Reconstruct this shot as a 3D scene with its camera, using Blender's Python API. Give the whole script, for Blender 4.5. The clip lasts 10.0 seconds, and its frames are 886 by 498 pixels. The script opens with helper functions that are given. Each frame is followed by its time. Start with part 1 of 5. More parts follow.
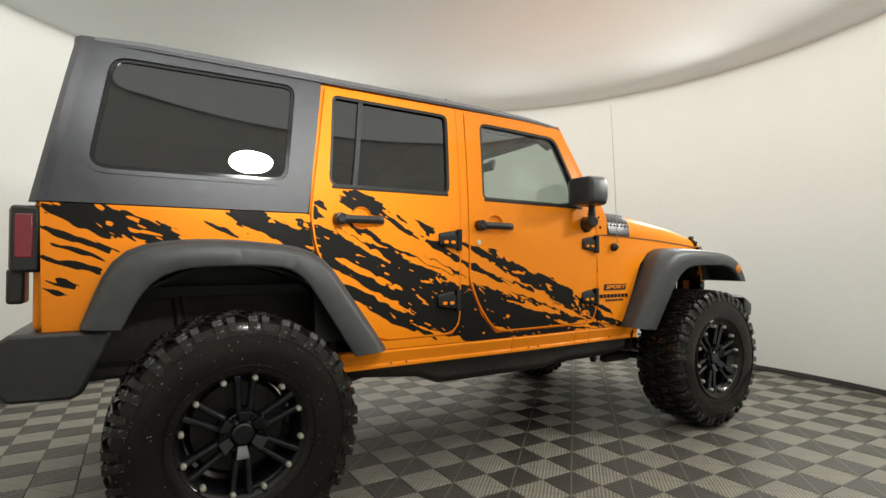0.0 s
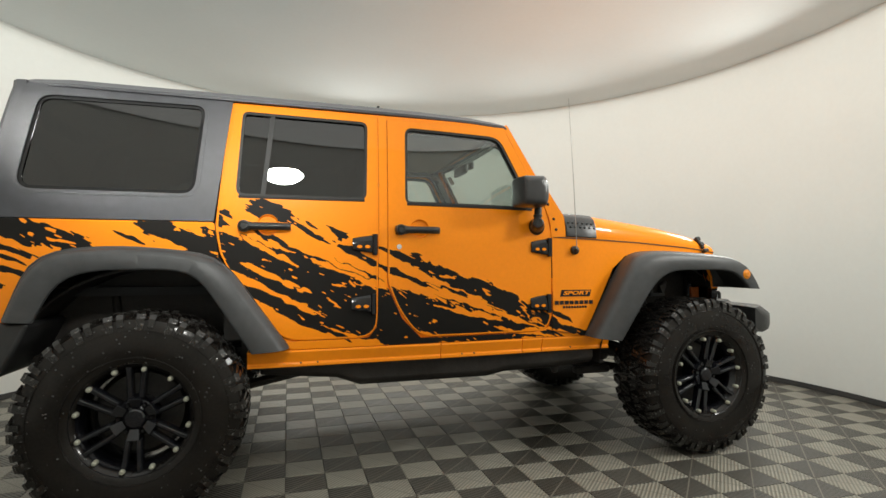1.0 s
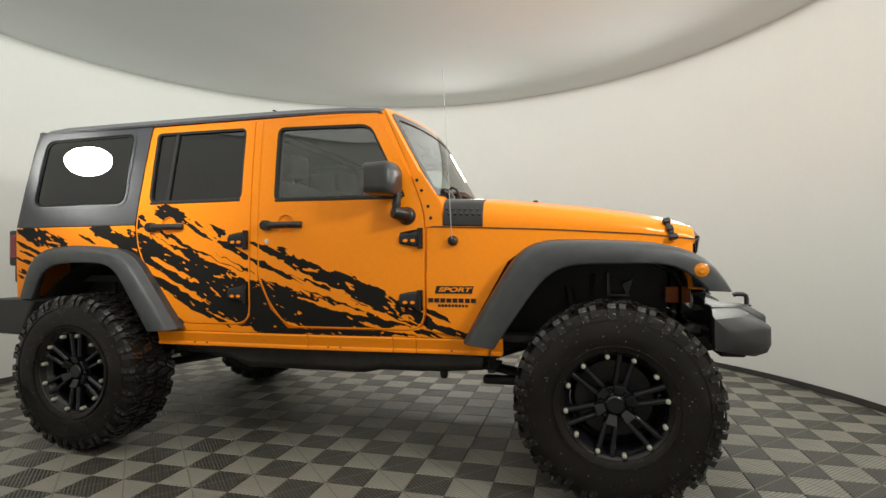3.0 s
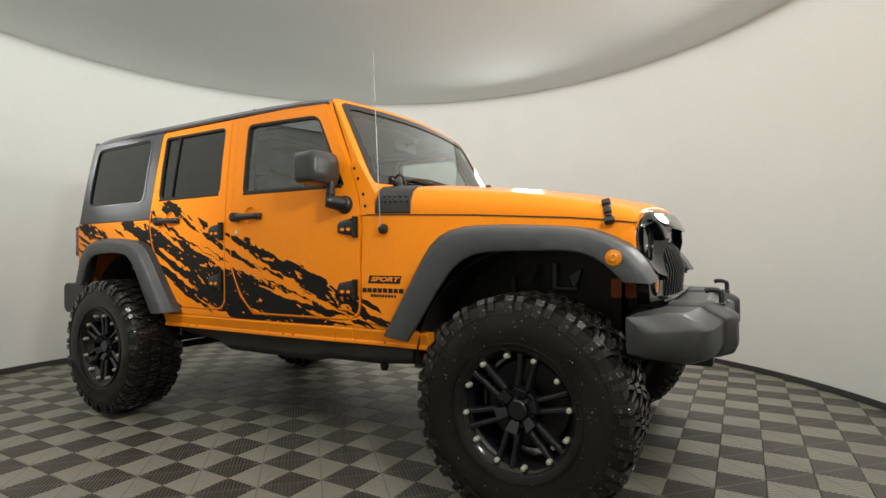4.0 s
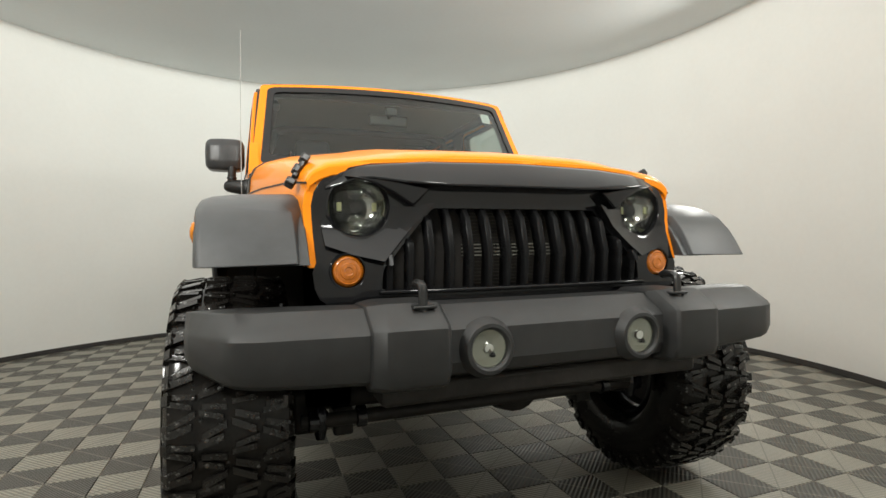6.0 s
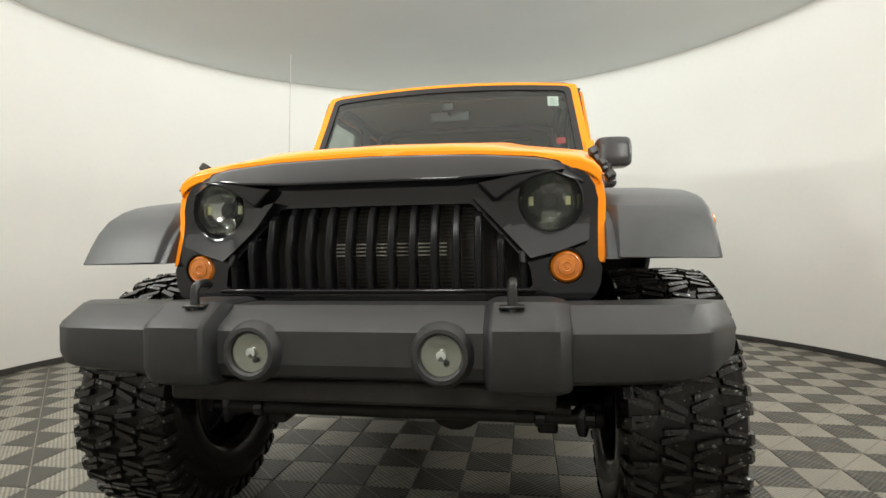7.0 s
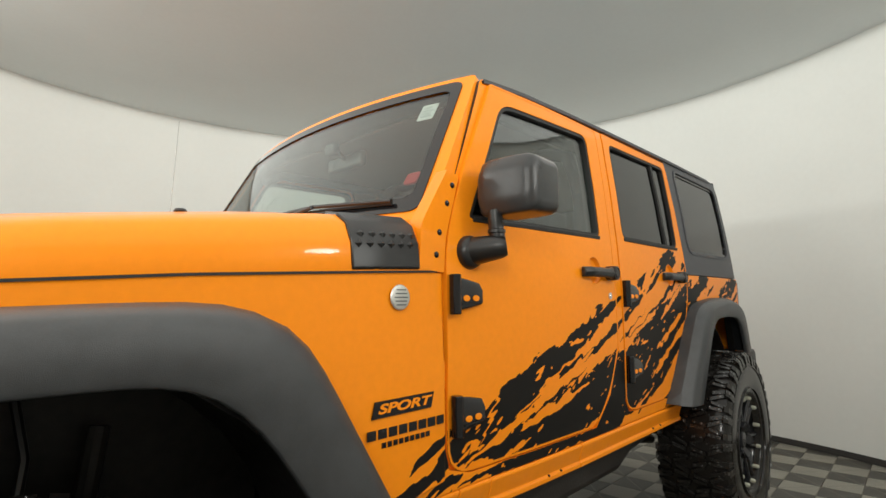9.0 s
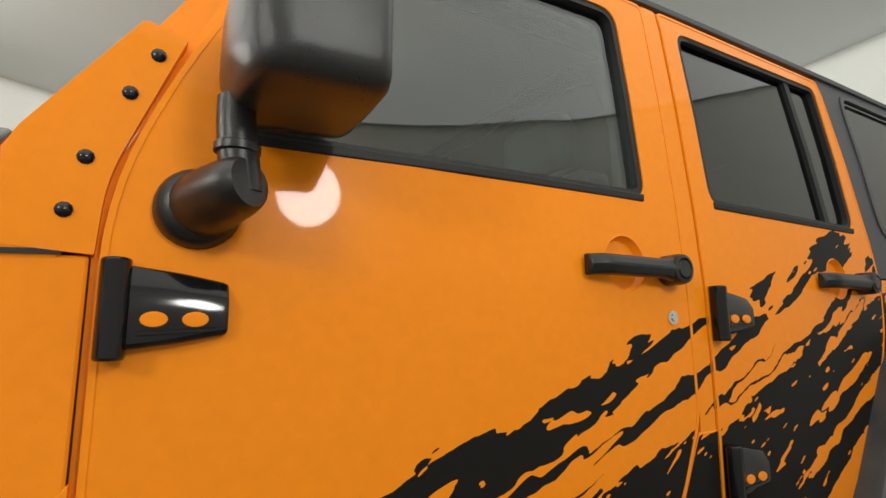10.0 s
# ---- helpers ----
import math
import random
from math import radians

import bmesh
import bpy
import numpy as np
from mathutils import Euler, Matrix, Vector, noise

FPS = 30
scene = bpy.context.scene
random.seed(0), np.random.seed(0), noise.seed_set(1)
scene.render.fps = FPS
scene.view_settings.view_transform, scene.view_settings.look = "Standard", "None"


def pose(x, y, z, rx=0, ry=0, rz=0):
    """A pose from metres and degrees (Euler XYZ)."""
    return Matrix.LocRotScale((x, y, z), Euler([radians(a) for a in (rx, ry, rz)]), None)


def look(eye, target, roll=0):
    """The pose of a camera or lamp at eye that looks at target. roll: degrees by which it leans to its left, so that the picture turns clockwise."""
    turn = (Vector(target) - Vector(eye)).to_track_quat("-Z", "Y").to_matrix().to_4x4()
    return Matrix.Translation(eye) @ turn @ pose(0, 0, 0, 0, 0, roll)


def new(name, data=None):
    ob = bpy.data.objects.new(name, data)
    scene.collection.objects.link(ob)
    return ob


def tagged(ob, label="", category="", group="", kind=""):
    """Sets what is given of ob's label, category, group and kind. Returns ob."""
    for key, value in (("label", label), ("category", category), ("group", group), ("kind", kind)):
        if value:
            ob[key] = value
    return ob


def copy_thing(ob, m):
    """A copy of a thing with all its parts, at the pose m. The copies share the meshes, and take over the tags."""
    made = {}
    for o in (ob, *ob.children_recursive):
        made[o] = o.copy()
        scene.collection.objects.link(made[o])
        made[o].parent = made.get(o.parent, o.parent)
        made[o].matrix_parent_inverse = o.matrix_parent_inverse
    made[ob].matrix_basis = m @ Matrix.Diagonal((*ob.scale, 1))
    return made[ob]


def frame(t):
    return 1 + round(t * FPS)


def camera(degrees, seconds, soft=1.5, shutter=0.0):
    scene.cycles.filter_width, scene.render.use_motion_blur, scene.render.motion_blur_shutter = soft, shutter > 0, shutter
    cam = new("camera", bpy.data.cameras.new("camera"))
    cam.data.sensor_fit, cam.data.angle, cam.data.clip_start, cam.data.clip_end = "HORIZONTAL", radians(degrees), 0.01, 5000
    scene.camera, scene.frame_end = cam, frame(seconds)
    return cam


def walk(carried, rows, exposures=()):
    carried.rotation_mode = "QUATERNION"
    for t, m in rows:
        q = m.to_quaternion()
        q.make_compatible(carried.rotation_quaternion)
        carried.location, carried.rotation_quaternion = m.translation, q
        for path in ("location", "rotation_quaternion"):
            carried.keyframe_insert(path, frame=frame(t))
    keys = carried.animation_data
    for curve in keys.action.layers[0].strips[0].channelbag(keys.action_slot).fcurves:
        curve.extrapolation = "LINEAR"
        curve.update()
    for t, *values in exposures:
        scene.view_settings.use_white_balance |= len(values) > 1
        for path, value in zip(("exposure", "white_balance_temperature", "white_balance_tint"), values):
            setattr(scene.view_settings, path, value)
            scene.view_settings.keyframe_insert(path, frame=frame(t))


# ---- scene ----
# Camera: seconds, eye, target, lean.
cam = camera(81.3, 10.0, soft=1.5)
PATH = [
    (0, (-1.816, -3.012, 1.086), (-0.798, -1.291, 1.132), -0.1),
    (0.5, (-1.342, -3.264, 1.075), (-0.532, -1.437, 1.146), -0.2),
    (1, (-0.863, -3.434, 1.087), (-0.288, -1.519, 1.148), -0.1),
    (1.5, (-0.319, -3.556, 1.096), (0.039, -1.589, 1.15), -0.1),
    (2, (0.227, -3.536, 1.105), (0.309, -1.538, 1.139), -0.1),
    (2.5, (0.768, -3.464, 1.102), (0.588, -1.473, 1.122), -0.2),
    (2.7, (0.996, -3.409, 1.116), (0.678, -1.435, 1.13), -0.4),
    (3.8, (2.053, -2.974, 1.034), (1.157, -1.186, 1.077), -0.1),
    (4, (2.227, -2.83, 1.042), (1.222, -1.1, 1.064), -0.4),
    (4.5, (2.634, -2.41, 0.987), (1.399, -0.837, 0.992), -0.6),
    (5, (2.957, -1.905, 0.936), (1.525, -0.508, 0.921), -0.8),
    (5.2, (3.05, -1.71, 0.944), (1.512, -0.431, 0.93), -1.0),
    (6.3, (3.419, -0.435, 0.983), (1.471, 0.018, 0.971), -0.7),
    (6.5, (3.434, -0.195, 0.966), (1.452, 0.077, 0.951), -0.7),
    (7, (3.35, 0.435, 0.972), (1.375, 0.117, 0.966), -0.9),
    (7.5, (3.079, 1.025, 0.979), (1.263, 0.187, 1.024), -1.1),
    (8, (2.626, 1.521, 1.047), (0.981, 0.387, 1.126), -1.0),
    (8.5, (2.128, 1.784, 1.106), (0.535, 0.583, 1.242), -1.0),
    (9, (1.568, 1.729, 1.162), (0.115, 0.371, 1.369), -0.7),
    (9.5, (1.004, 1.625, 1.132), (-0.218, 0.068, 1.418), -0.9),
    (10, (0.522, 1.455, 1.159), (-0.466, -0.255, 1.472), -0.4),
]
EXPOSURES = [(0.0, 0.15), (1.5, 0.06), (2.5, -0.01), (4.0, -0.09), (5.0, 0.0), (6.5, 0.2), (7.5, 0.31), (8.0, 0.21), (8.5, 0.07), (9.0, -0.05), (9.5, -0.18), (10.0, -0.16)]
walk(cam, [(t, look(eye, target, lean)) for t, eye, target, lean in PATH], exposures=EXPOSURES)

# ---- world and lamps ----
world = bpy.data.worlds.new("world")
scene.world = world
world.use_nodes = True
world.node_tree.nodes["Background"].inputs[0].default_value = (0.55, 0.6, 0.7, 1)
world.node_tree.nodes["Background"].inputs[1].default_value = 0.02

ROOM = Vector((-0.043, -0.204, 0.0))      # centre of the round booth
RAD, TOP = 3.547, 3.081                   # inner radius and height


def disc_lamp(name, at, target, size, watts, colour=(1.0, 1.0, 0.945)):
    data = bpy.data.lights.new(name, "AREA")
    data.shape, data.size, data.energy, data.color = "DISK", size, watts, colour
    ob = new(name, data)
    ob.matrix_world = look(at, target)
    return ob


# soft round lamps along the wall at head height, 4 and 44 added as fill;
# angle on the wall, height, size, watts, the bearing and fall of the beam (or None: to the middle), spread
for a, z, size, watts, beam, fall, spread in ((211, 2.24, 0.36, 1.6, 42, 0.38, 15), (256, 2.47, 0.38, 4, 97, 0.36, 40), (325, 2.35, 0.36, 27, None, 0.25, 150), (4, 2.4, 0.42, 15, None, 0.25, 150), (44, 2.1, 0.42, 13, None, 0.14, 150), (90, 2.3, 0.42, 15, None, 0.23, 150)):
    p = ROOM + Vector((math.cos(radians(a)), math.sin(radians(a)), 0)) * (RAD - (0.06 if beam is None else 0.19))
    b = radians(a + 180 if beam is None else beam)
    lamp = disc_lamp("round_or_fill_light", (p.x, p.y, z), (p.x + math.cos(b), p.y + math.sin(b), z - fall), size, watts).data
    lamp.spread = radians(spread)
    if a == 256:                          # the flatter of the lamps
        lamp.shape, lamp.size_y = "ELLIPSE", size * 0.55
# unseen wide disc below the ceiling, added to fill the booth from above
disc_lamp("overhead_fill", (ROOM.x, ROOM.y, TOP - 0.012), (ROOM.x, ROOM.y + 0.0001, 0), 7.0, 122)

# ---- materials ----


def material(name, colour, rough=0.5, metal=0.0, coat=0.0, grain=0.0, scale=60.0, bump=0.0, bump_scale=300.0, spec=0.5, coat_rough=0.04):
    """A surface with two scales of tone variation and a fine relief."""
    m = bpy.data.materials.new(name)
    m.use_nodes = True
    nt, b = m.node_tree, m.node_tree.nodes["Principled BSDF"]
    b.inputs["Base Color"].default_value = (*colour, 1)
    b.inputs["Roughness"].default_value, b.inputs["Metallic"].default_value = rough, metal
    b.inputs["Coat Weight"].default_value, b.inputs["Coat Roughness"].default_value = coat, coat_rough
    b.inputs["Specular IOR Level"].default_value = spec
    tc = nt.nodes.new("ShaderNodeTexCoord")
    if grain:
        mix = nt.nodes.new("ShaderNodeMix")
        mix.data_type = "RGBA"
        add = nt.nodes.new("ShaderNodeMath")
        add.operation = "MULTIPLY_ADD"
        for k, (s, d) in enumerate(((scale, 6), (scale * 0.06, 3))):
            n = nt.nodes.new("ShaderNodeTexNoise")
            n.inputs["Scale"].default_value, n.inputs["Detail"].default_value = s, d
            nt.links.new(tc.outputs["Object"], n.inputs["Vector"])
            nt.links.new(n.outputs["Fac"], add.inputs[0 if k == 0 else 2])
        add.inputs[1].default_value = 0.6
        ramp = nt.nodes.new("ShaderNodeMapRange")
        ramp.inputs["From Min"].default_value, ramp.inputs["From Max"].default_value = 0.55, 1.05
        nt.links.new(add.outputs[0], ramp.inputs["Value"])
        nt.links.new(ramp.outputs[0], mix.inputs["Factor"])
        mix.inputs["A"].default_value = (*(c * (1 - grain) for c in colour), 1)
        mix.inputs["B"].default_value = (*(min(1, c * (1 + grain)) for c in colour), 1)
        nt.links.new(mix.outputs["Result"], b.inputs["Base Color"])
        rr = nt.nodes.new("ShaderNodeMapRange")
        rr.inputs["To Min"].default_value, rr.inputs["To Max"].default_value = rough * (1 - 0.4 * grain), min(1, rough * (1 + 0.4 * grain))
        nt.links.new(ramp.outputs[0], rr.inputs["Value"])
        nt.links.new(rr.outputs[0], b.inputs["Roughness"])
    if bump:
        n = nt.nodes.new("ShaderNodeTexNoise")
        n.inputs["Scale"].default_value, n.inputs["Detail"].default_value = bump_scale, 4
        nt.links.new(tc.outputs["Object"], n.inputs["Vector"])
        bp = nt.nodes.new("ShaderNodeBump")
        bp.inputs["Strength"].default_value, bp.inputs["Distance"].default_value = bump, 0.002
        nt.links.new(n.outputs["Fac"], bp.inputs["Height"])
        nt.links.new(bp.outputs[0], b.inputs["Normal"])
    return m


def glass(name, tint, rough=0.0, ior=1.5):
    m = bpy.data.materials.new(name)
    m.use_nodes = True
    nt = m.node_tree
    nt.nodes.remove(nt.nodes["Principled BSDF"])
    out = nt.nodes["Material Output"]
    tr, gl, mix, lw, pw, fr = (nt.nodes.new("ShaderNode" + k) for k in ("BsdfTransparent", "BsdfGlossy", "MixShader", "LayerWeight", "Math", "Math"))
    tr.inputs[0].default_value = (*tint, 1)
    gl.inputs["Roughness"].default_value = rough
    f0 = ((ior - 1) / (ior + 1)) ** 2
    lw.inputs["Blend"].default_value = 0.5
    pw.operation, fr.operation = "POWER", "MULTIPLY_ADD"
    pw.inputs[1].default_value, fr.inputs[1].default_value, fr.inputs[2].default_value = 3.5, 0.72 - f0, f0
    nt.links.new(lw.outputs["Facing"], pw.inputs[0])
    nt.links.new(pw.outputs[0], fr.inputs[0])
    nt.links.new(fr.outputs[0], mix.inputs[0])
    nt.links.new(tr.outputs[0], mix.inputs[1])
    nt.links.new(gl.outputs[0], mix.inputs[2])
    nt.links.new(mix.outputs[0], out.inputs["Surface"])
    return m


ORANGE = (0.93, 0.272, 0.009)
VINYL = (0.013, 0.012, 0.011)
PAINT_ROUGH, PAINT_COAT, PAINT_SPEC = 0.32, 0.30, 0.08
paint = material("orange_paint", ORANGE, PAINT_ROUGH, coat=PAINT_COAT, grain=0.03, scale=900, spec=PAINT_SPEC)
plastic = material("grey_black_plastic", (0.042, 0.044, 0.046), 0.42, grain=0.18, scale=350, bump=0.25, bump_scale=900)
# the body's orange, darkened for the shade inside the wheel arch
shaded_paint = material("shaded_orange_paint", (0.32, 0.075, 0.008), 0.6, grain=0.3, scale=60)
bumper_m = material("bumper_plastic", (0.022, 0.0222, 0.0225), 0.44, grain=0.2, scale=350, bump=0.25, bump_scale=900)
mirror_shell = material("mirror_shell_plastic", (0.030, 0.031, 0.032), 0.29, grain=0.15, scale=350, bump=0.2, bump_scale=900)
hardtop_m = material("hardtop_plastic", (0.046, 0.048, 0.056), 0.45, grain=0.15, scale=300, bump=0.25, bump_scale=700)
black = material("black_plastic", (0.012, 0.012, 0.012), 0.33, grain=0.2, scale=200, bump=0.15, bump_scale=600)
gloss = material("gloss_black", (0.007, 0.007, 0.008), 0.09, grain=0.1, scale=200, spec=0.42)
slat_m = material("black_slat_plastic", (0.008, 0.008, 0.0085), 0.28, grain=0.1, scale=200, spec=0.12)
rim_bolt_m = material("rim_bolt_steel", (0.42, 0.42, 0.34), 0.5, metal=0.3, grain=0.2, scale=200)
spoke_m = material("gloss_black_alloy", (0.008, 0.0085, 0.0112), 0.22, coat=0.2, coat_rough=0.09, grain=0.2, scale=250, spec=0.4)
satin = material("satin_black_alloy", (0.006, 0.006, 0.0085), 0.24, coat=0.35, coat_rough=0.06, grain=0.2, scale=250, bump=0.1, bump_scale=500, spec=0.32)
rubber = material("tyre_rubber", (0.0125, 0.0108, 0.0094), 0.16, grain=0.35, scale=90, bump=0.12, bump_scale=90, spec=0.22)
tread_m = material("wet_tread_rubber", (0.0135, 0.0120, 0.0106), 0.17, grain=0.35, scale=120, bump=0.25, bump_scale=220, spec=0.42)


def wet_drops(m, size=130.0, drop=0.30, share=0.5):
    """Beads of wet dressing standing on the rubber, in patches."""
    nt, b = m.node_tree, m.node_tree.nodes["Principled BSDF"]
    tc = nt.nodes.new("ShaderNodeTexCoord")
    v, n, r, p, w, bp = (nt.nodes.new("ShaderNode" + k) for k in ("TexVoronoi", "TexNoise", "MapRange", "MapRange", "Math", "Bump"))
    v.inputs["Scale"].default_value = size
    n.inputs["Scale"].default_value, n.inputs["Detail"].default_value = 34.0, 3.0
    r.inputs["From Min"].default_value, r.inputs["From Max"].default_value = drop, 0.0
    p.inputs["From Min"].default_value, p.inputs["From Max"].default_value = share, share + 0.08
    w.operation = "MULTIPLY"
    bp.inputs["Strength"].default_value, bp.inputs["Distance"].default_value = 1.0, 0.004
    for t in (v, n):
        nt.links.new(tc.outputs["Object"], t.inputs["Vector"])
    nt.links.new(v.outputs["Distance"], r.inputs["Value"])
    nt.links.new(n.outputs["Fac"], p.inputs["Value"])
    nt.links.new(r.outputs[0], w.inputs[0])
    nt.links.new(p.outputs[0], w.inputs[1])
    nt.links.new(w.outputs[0], bp.inputs["Height"])
    nt.links.new(bp.outputs[0], b.inputs["Coat Normal"])
    k = nt.nodes.new("ShaderNodeMath")
    k.operation, k.inputs[1].default_value, k.inputs[2].default_value, k.use_clamp = "MULTIPLY_ADD", 4.0, 0.03, True
    nt.links.new(w.outputs[0], k.inputs[0])
    nt.links.new(k.outputs[0], b.inputs["Coat Weight"])
    b.inputs["Coat IOR"].default_value, b.inputs["Coat Roughness"].default_value = 1.8, 0.05


wet_drops(tread_m, 55.0, 0.34, 0.46)
wet_drops(rubber, 46.0, 0.20, 0.50)
seal = material("rubber_seal", (0.01, 0.01, 0.01), 0.6, grain=0.2)
chassis_m = material("dark_chassis", (0.021, 0.0185, 0.0165), 0.5, grain=0.5, scale=40, bump=0.4, bump_scale=120, spec=0.25)
cloth = material("seat_cloth", (0.03, 0.03, 0.032), 0.9, grain=0.2, scale=120, bump=0.1, bump_scale=200)
steel = material("grey_steel", (0.62, 0.62, 0.58), 0.42, metal=0.75, grain=0.2, scale=200)
chrome = material("chrome", (0.8, 0.8, 0.8), 0.08, metal=1.0)
lamp_silver = material("lamp_reflector", (0.33, 0.33, 0.29), 0.22, metal=0.95, bump=0.6, bump_scale=60)
lamp_dark = material("dark_lamp_reflector", (0.40, 0.40, 0.37), 0.12, metal=0.95, bump=0.5, bump_scale=40)
led_m = material("pale_led_strip", (0.42, 0.42, 0.20), 0.4, coat=0.5)
mirror_m = material("mirror_glass", (0.85, 0.87, 0.88), 0.02, metal=1.0)
amber = material("amber_lens", (0.46, 0.130, 0.008), 0.2, coat=0.8, grain=0.3, scale=90, bump=0.5, bump_scale=160)
marker_amber = material("side_marker_lens", (0.60, 0.195, 0.008), 0.3, coat=0.25, grain=0.25, scale=90, bump=0.4, bump_scale=160, spec=0.2)
red_lens = material("red_lens", (0.20, 0.006, 0.02), 0.2, coat=0.6, grain=0.3, scale=80)
white_card = material("white_paper", (0.78, 0.8, 0.78), 0.7, grain=0.04)
red_tag = material("red_plastic", (0.5, 0.015, 0.015), 0.5, grain=0.1)
side_glass = glass("side_glass", (0.82, 0.86, 0.84), ior=1.8)
tint_glass = glass("tinted_glass", (0.16, 0.165, 0.165), ior=1.8)
lamp_glass = glass("lamp_glass", (0.9, 0.92, 0.92))
wall_m = material("white_wall_paint", (0.760, 0.768, 0.738), 0.85, grain=0.02, scale=25, bump=0.05, bump_scale=220)
ceiling_m = material("ceiling_paint", (0.70, 0.731, 0.728), 0.9, grain=0.02, scale=25, bump=0.05, bump_scale=200)
base_m = material("black_rubber_base", (0.02, 0.018, 0.016), 0.6, grain=0.3, scale=30)


TILE = 0.1985                             # side of a floor tile


def floor_tile(name, colour, turn, line):
    """Ribbed plastic tile: open ribs along one diagonal, a plain bar along the other; turn is 1 or -1."""
    m = material(name, colour, 0.42, grain=0.14, scale=70)
    nt, b = m.node_tree, m.node_tree.nodes["Principled BSDF"]

    def math_(op, a, c=0.0, d=0.0):
        n = nt.nodes.new("ShaderNodeMath")
        n.operation = op
        for i, v in enumerate((a, c, d)):
            if isinstance(v, (int, float)):
                n.inputs[i].default_value = v
            else:
                nt.links.new(v, n.inputs[i])
        return n.outputs[0]

    tc, sep = nt.nodes.new("ShaderNodeTexCoord"), nt.nodes.new("ShaderNodeSeparateXYZ")
    nt.links.new(tc.outputs["Object"], sep.inputs[0])
    x, y = sep.outputs["X"], sep.outputs["Y"]
    across = math_("MULTIPLY_ADD", y, -turn, x)
    along = math_("MULTIPLY_ADD", y, turn, x)
    wave = math_("MULTIPLY_ADD", math_("SINE", math_("MULTIPLY", across, 2 * math.pi / 0.0236)), 0.5, 0.5)
    off = math_("ABSOLUTE", math_("SUBTRACT", math_("FRACT", math_("MULTIPLY_ADD", along, 1 / TILE, 0.5)), 0.5))
    bar = math_("LESS_THAN", off, 0.021)
    rib = math_("MAXIMUM", wave, bar)
    old = b.inputs["Base Color"].links[0].from_socket
    # shade in the gaps between ribs is mixed into the colour, then the bar's tone
    for fac, tone in ((math_("MULTIPLY_ADD", rib, -0.5, 0.5), 0.10), (math_("MULTIPLY", bar, 0.9), line)):
        mix = nt.nodes.new("ShaderNodeMix")
        mix.data_type = "RGBA"
        nt.links.new(fac, mix.inputs["Factor"])
        nt.links.new(old, mix.inputs["A"])
        mix.inputs["B"].default_value = (*(c * tone for c in colour), 1)
        old = mix.outputs["Result"]
    nt.links.new(old, b.inputs["Base Color"])
    bp = nt.nodes.new("ShaderNodeBump")
    bp.inputs["Strength"].default_value, bp.inputs["Distance"].default_value = 0.8, 0.004
    nt.links.new(rib, bp.inputs["Height"])
    nt.links.new(bp.outputs[0], b.inputs["Normal"])
    return m


tile_light = floor_tile("light_grey_tile", (0.305, 0.288, 0.236), 1, 0.42)
tile_dark = floor_tile("dark_grey_tile", (0.070, 0.0645, 0.052), -1, 2.6)


# brush strokes of the splash decal on the flank: x and z of both ends, and the width
REAR_BLACK = [(-1.04, 1.355, -0.85, 1.305, 0.095), (-0.92, 1.32, -0.69, 1.195, 0.028), (-1.19, 1.215, -0.44, 0.915, 0.10), (-1.24, 1.175, -0.44, 0.80, 0.135),
              (-1.02, 1.02, -0.45, 0.752, 0.15), (-1.03, 1.247, -0.45, 1.005, 0.042), (-0.64, 1.18, -0.42, 1.07, 0.030), (-1.157, 1.017, -0.73, 0.80, 0.055),
              (-0.92, 0.864, -0.66, 0.75, 0.027), (-0.82, 0.807, -0.58, 0.71, 0.025), (-0.668, 1.252, -0.58, 1.205, 0.038), (-0.78, 1.295, -0.737, 1.258, 0.020),
              (-1.168, 1.32, -1.12, 1.32, 0.032), (-1.195, 1.29, -1.135, 1.268, 0.040), (-0.53, 0.77, -0.40, 0.77, 0.14)]
REAR_ORANGE = [(-1.13, 1.047, -0.73, 0.84, 0.024), (-1.05, 1.197, -0.84, 1.08, 0.024), (-0.93, 1.23, -0.51, 1.026, 0.034), (-1.05, 1.077, -0.89, 0.997, 0.021),
               (-0.70, 1.088, -0.56, 1.013, 0.020), (-1.185, 1.14, -1.13, 1.11, 0.017), (-0.885, 0.995, -0.84, 0.977, 0.021), (-0.82, 0.965, -0.764, 0.947, 0.021),
               (-0.667, 0.893, -0.643, 0.885, 0.014), (-0.647, 0.981, -0.60, 0.967, 0.020), (-0.558, 0.995, -0.53, 0.964, 0.014), (-0.84, 1.171, -0.754, 1.146, 0.016)]
FRONT_BLACK = [(-0.45, 1.18, -0.07, 1.02, 0.030), (-0.20, 1.07, 0.19, 0.909, 0.075), (0.05, 0.981, 0.45, 0.79, 0.10), (-0.445, 1.082, -0.09, 0.935, 0.028),
               (-0.245, 0.981, 0.025, 0.916, 0.028), (-0.41, 0.935, 0.03, 0.772, 0.11), (-0.34, 0.867, 0.26, 0.694, 0.17), (-0.47, 0.92, -0.25, 0.65, 0.20),
               (-0.35, 0.688, -0.09, 0.674, 0.055), (-0.10, 0.679, 0.40, 0.679, 0.030), (-0.08, 0.908, 0.43, 0.756, 0.030), (0.02, 0.772, 0.50, 0.736, 0.065), (-0.26, 1.127, -0.195, 1.104, 0.024)]
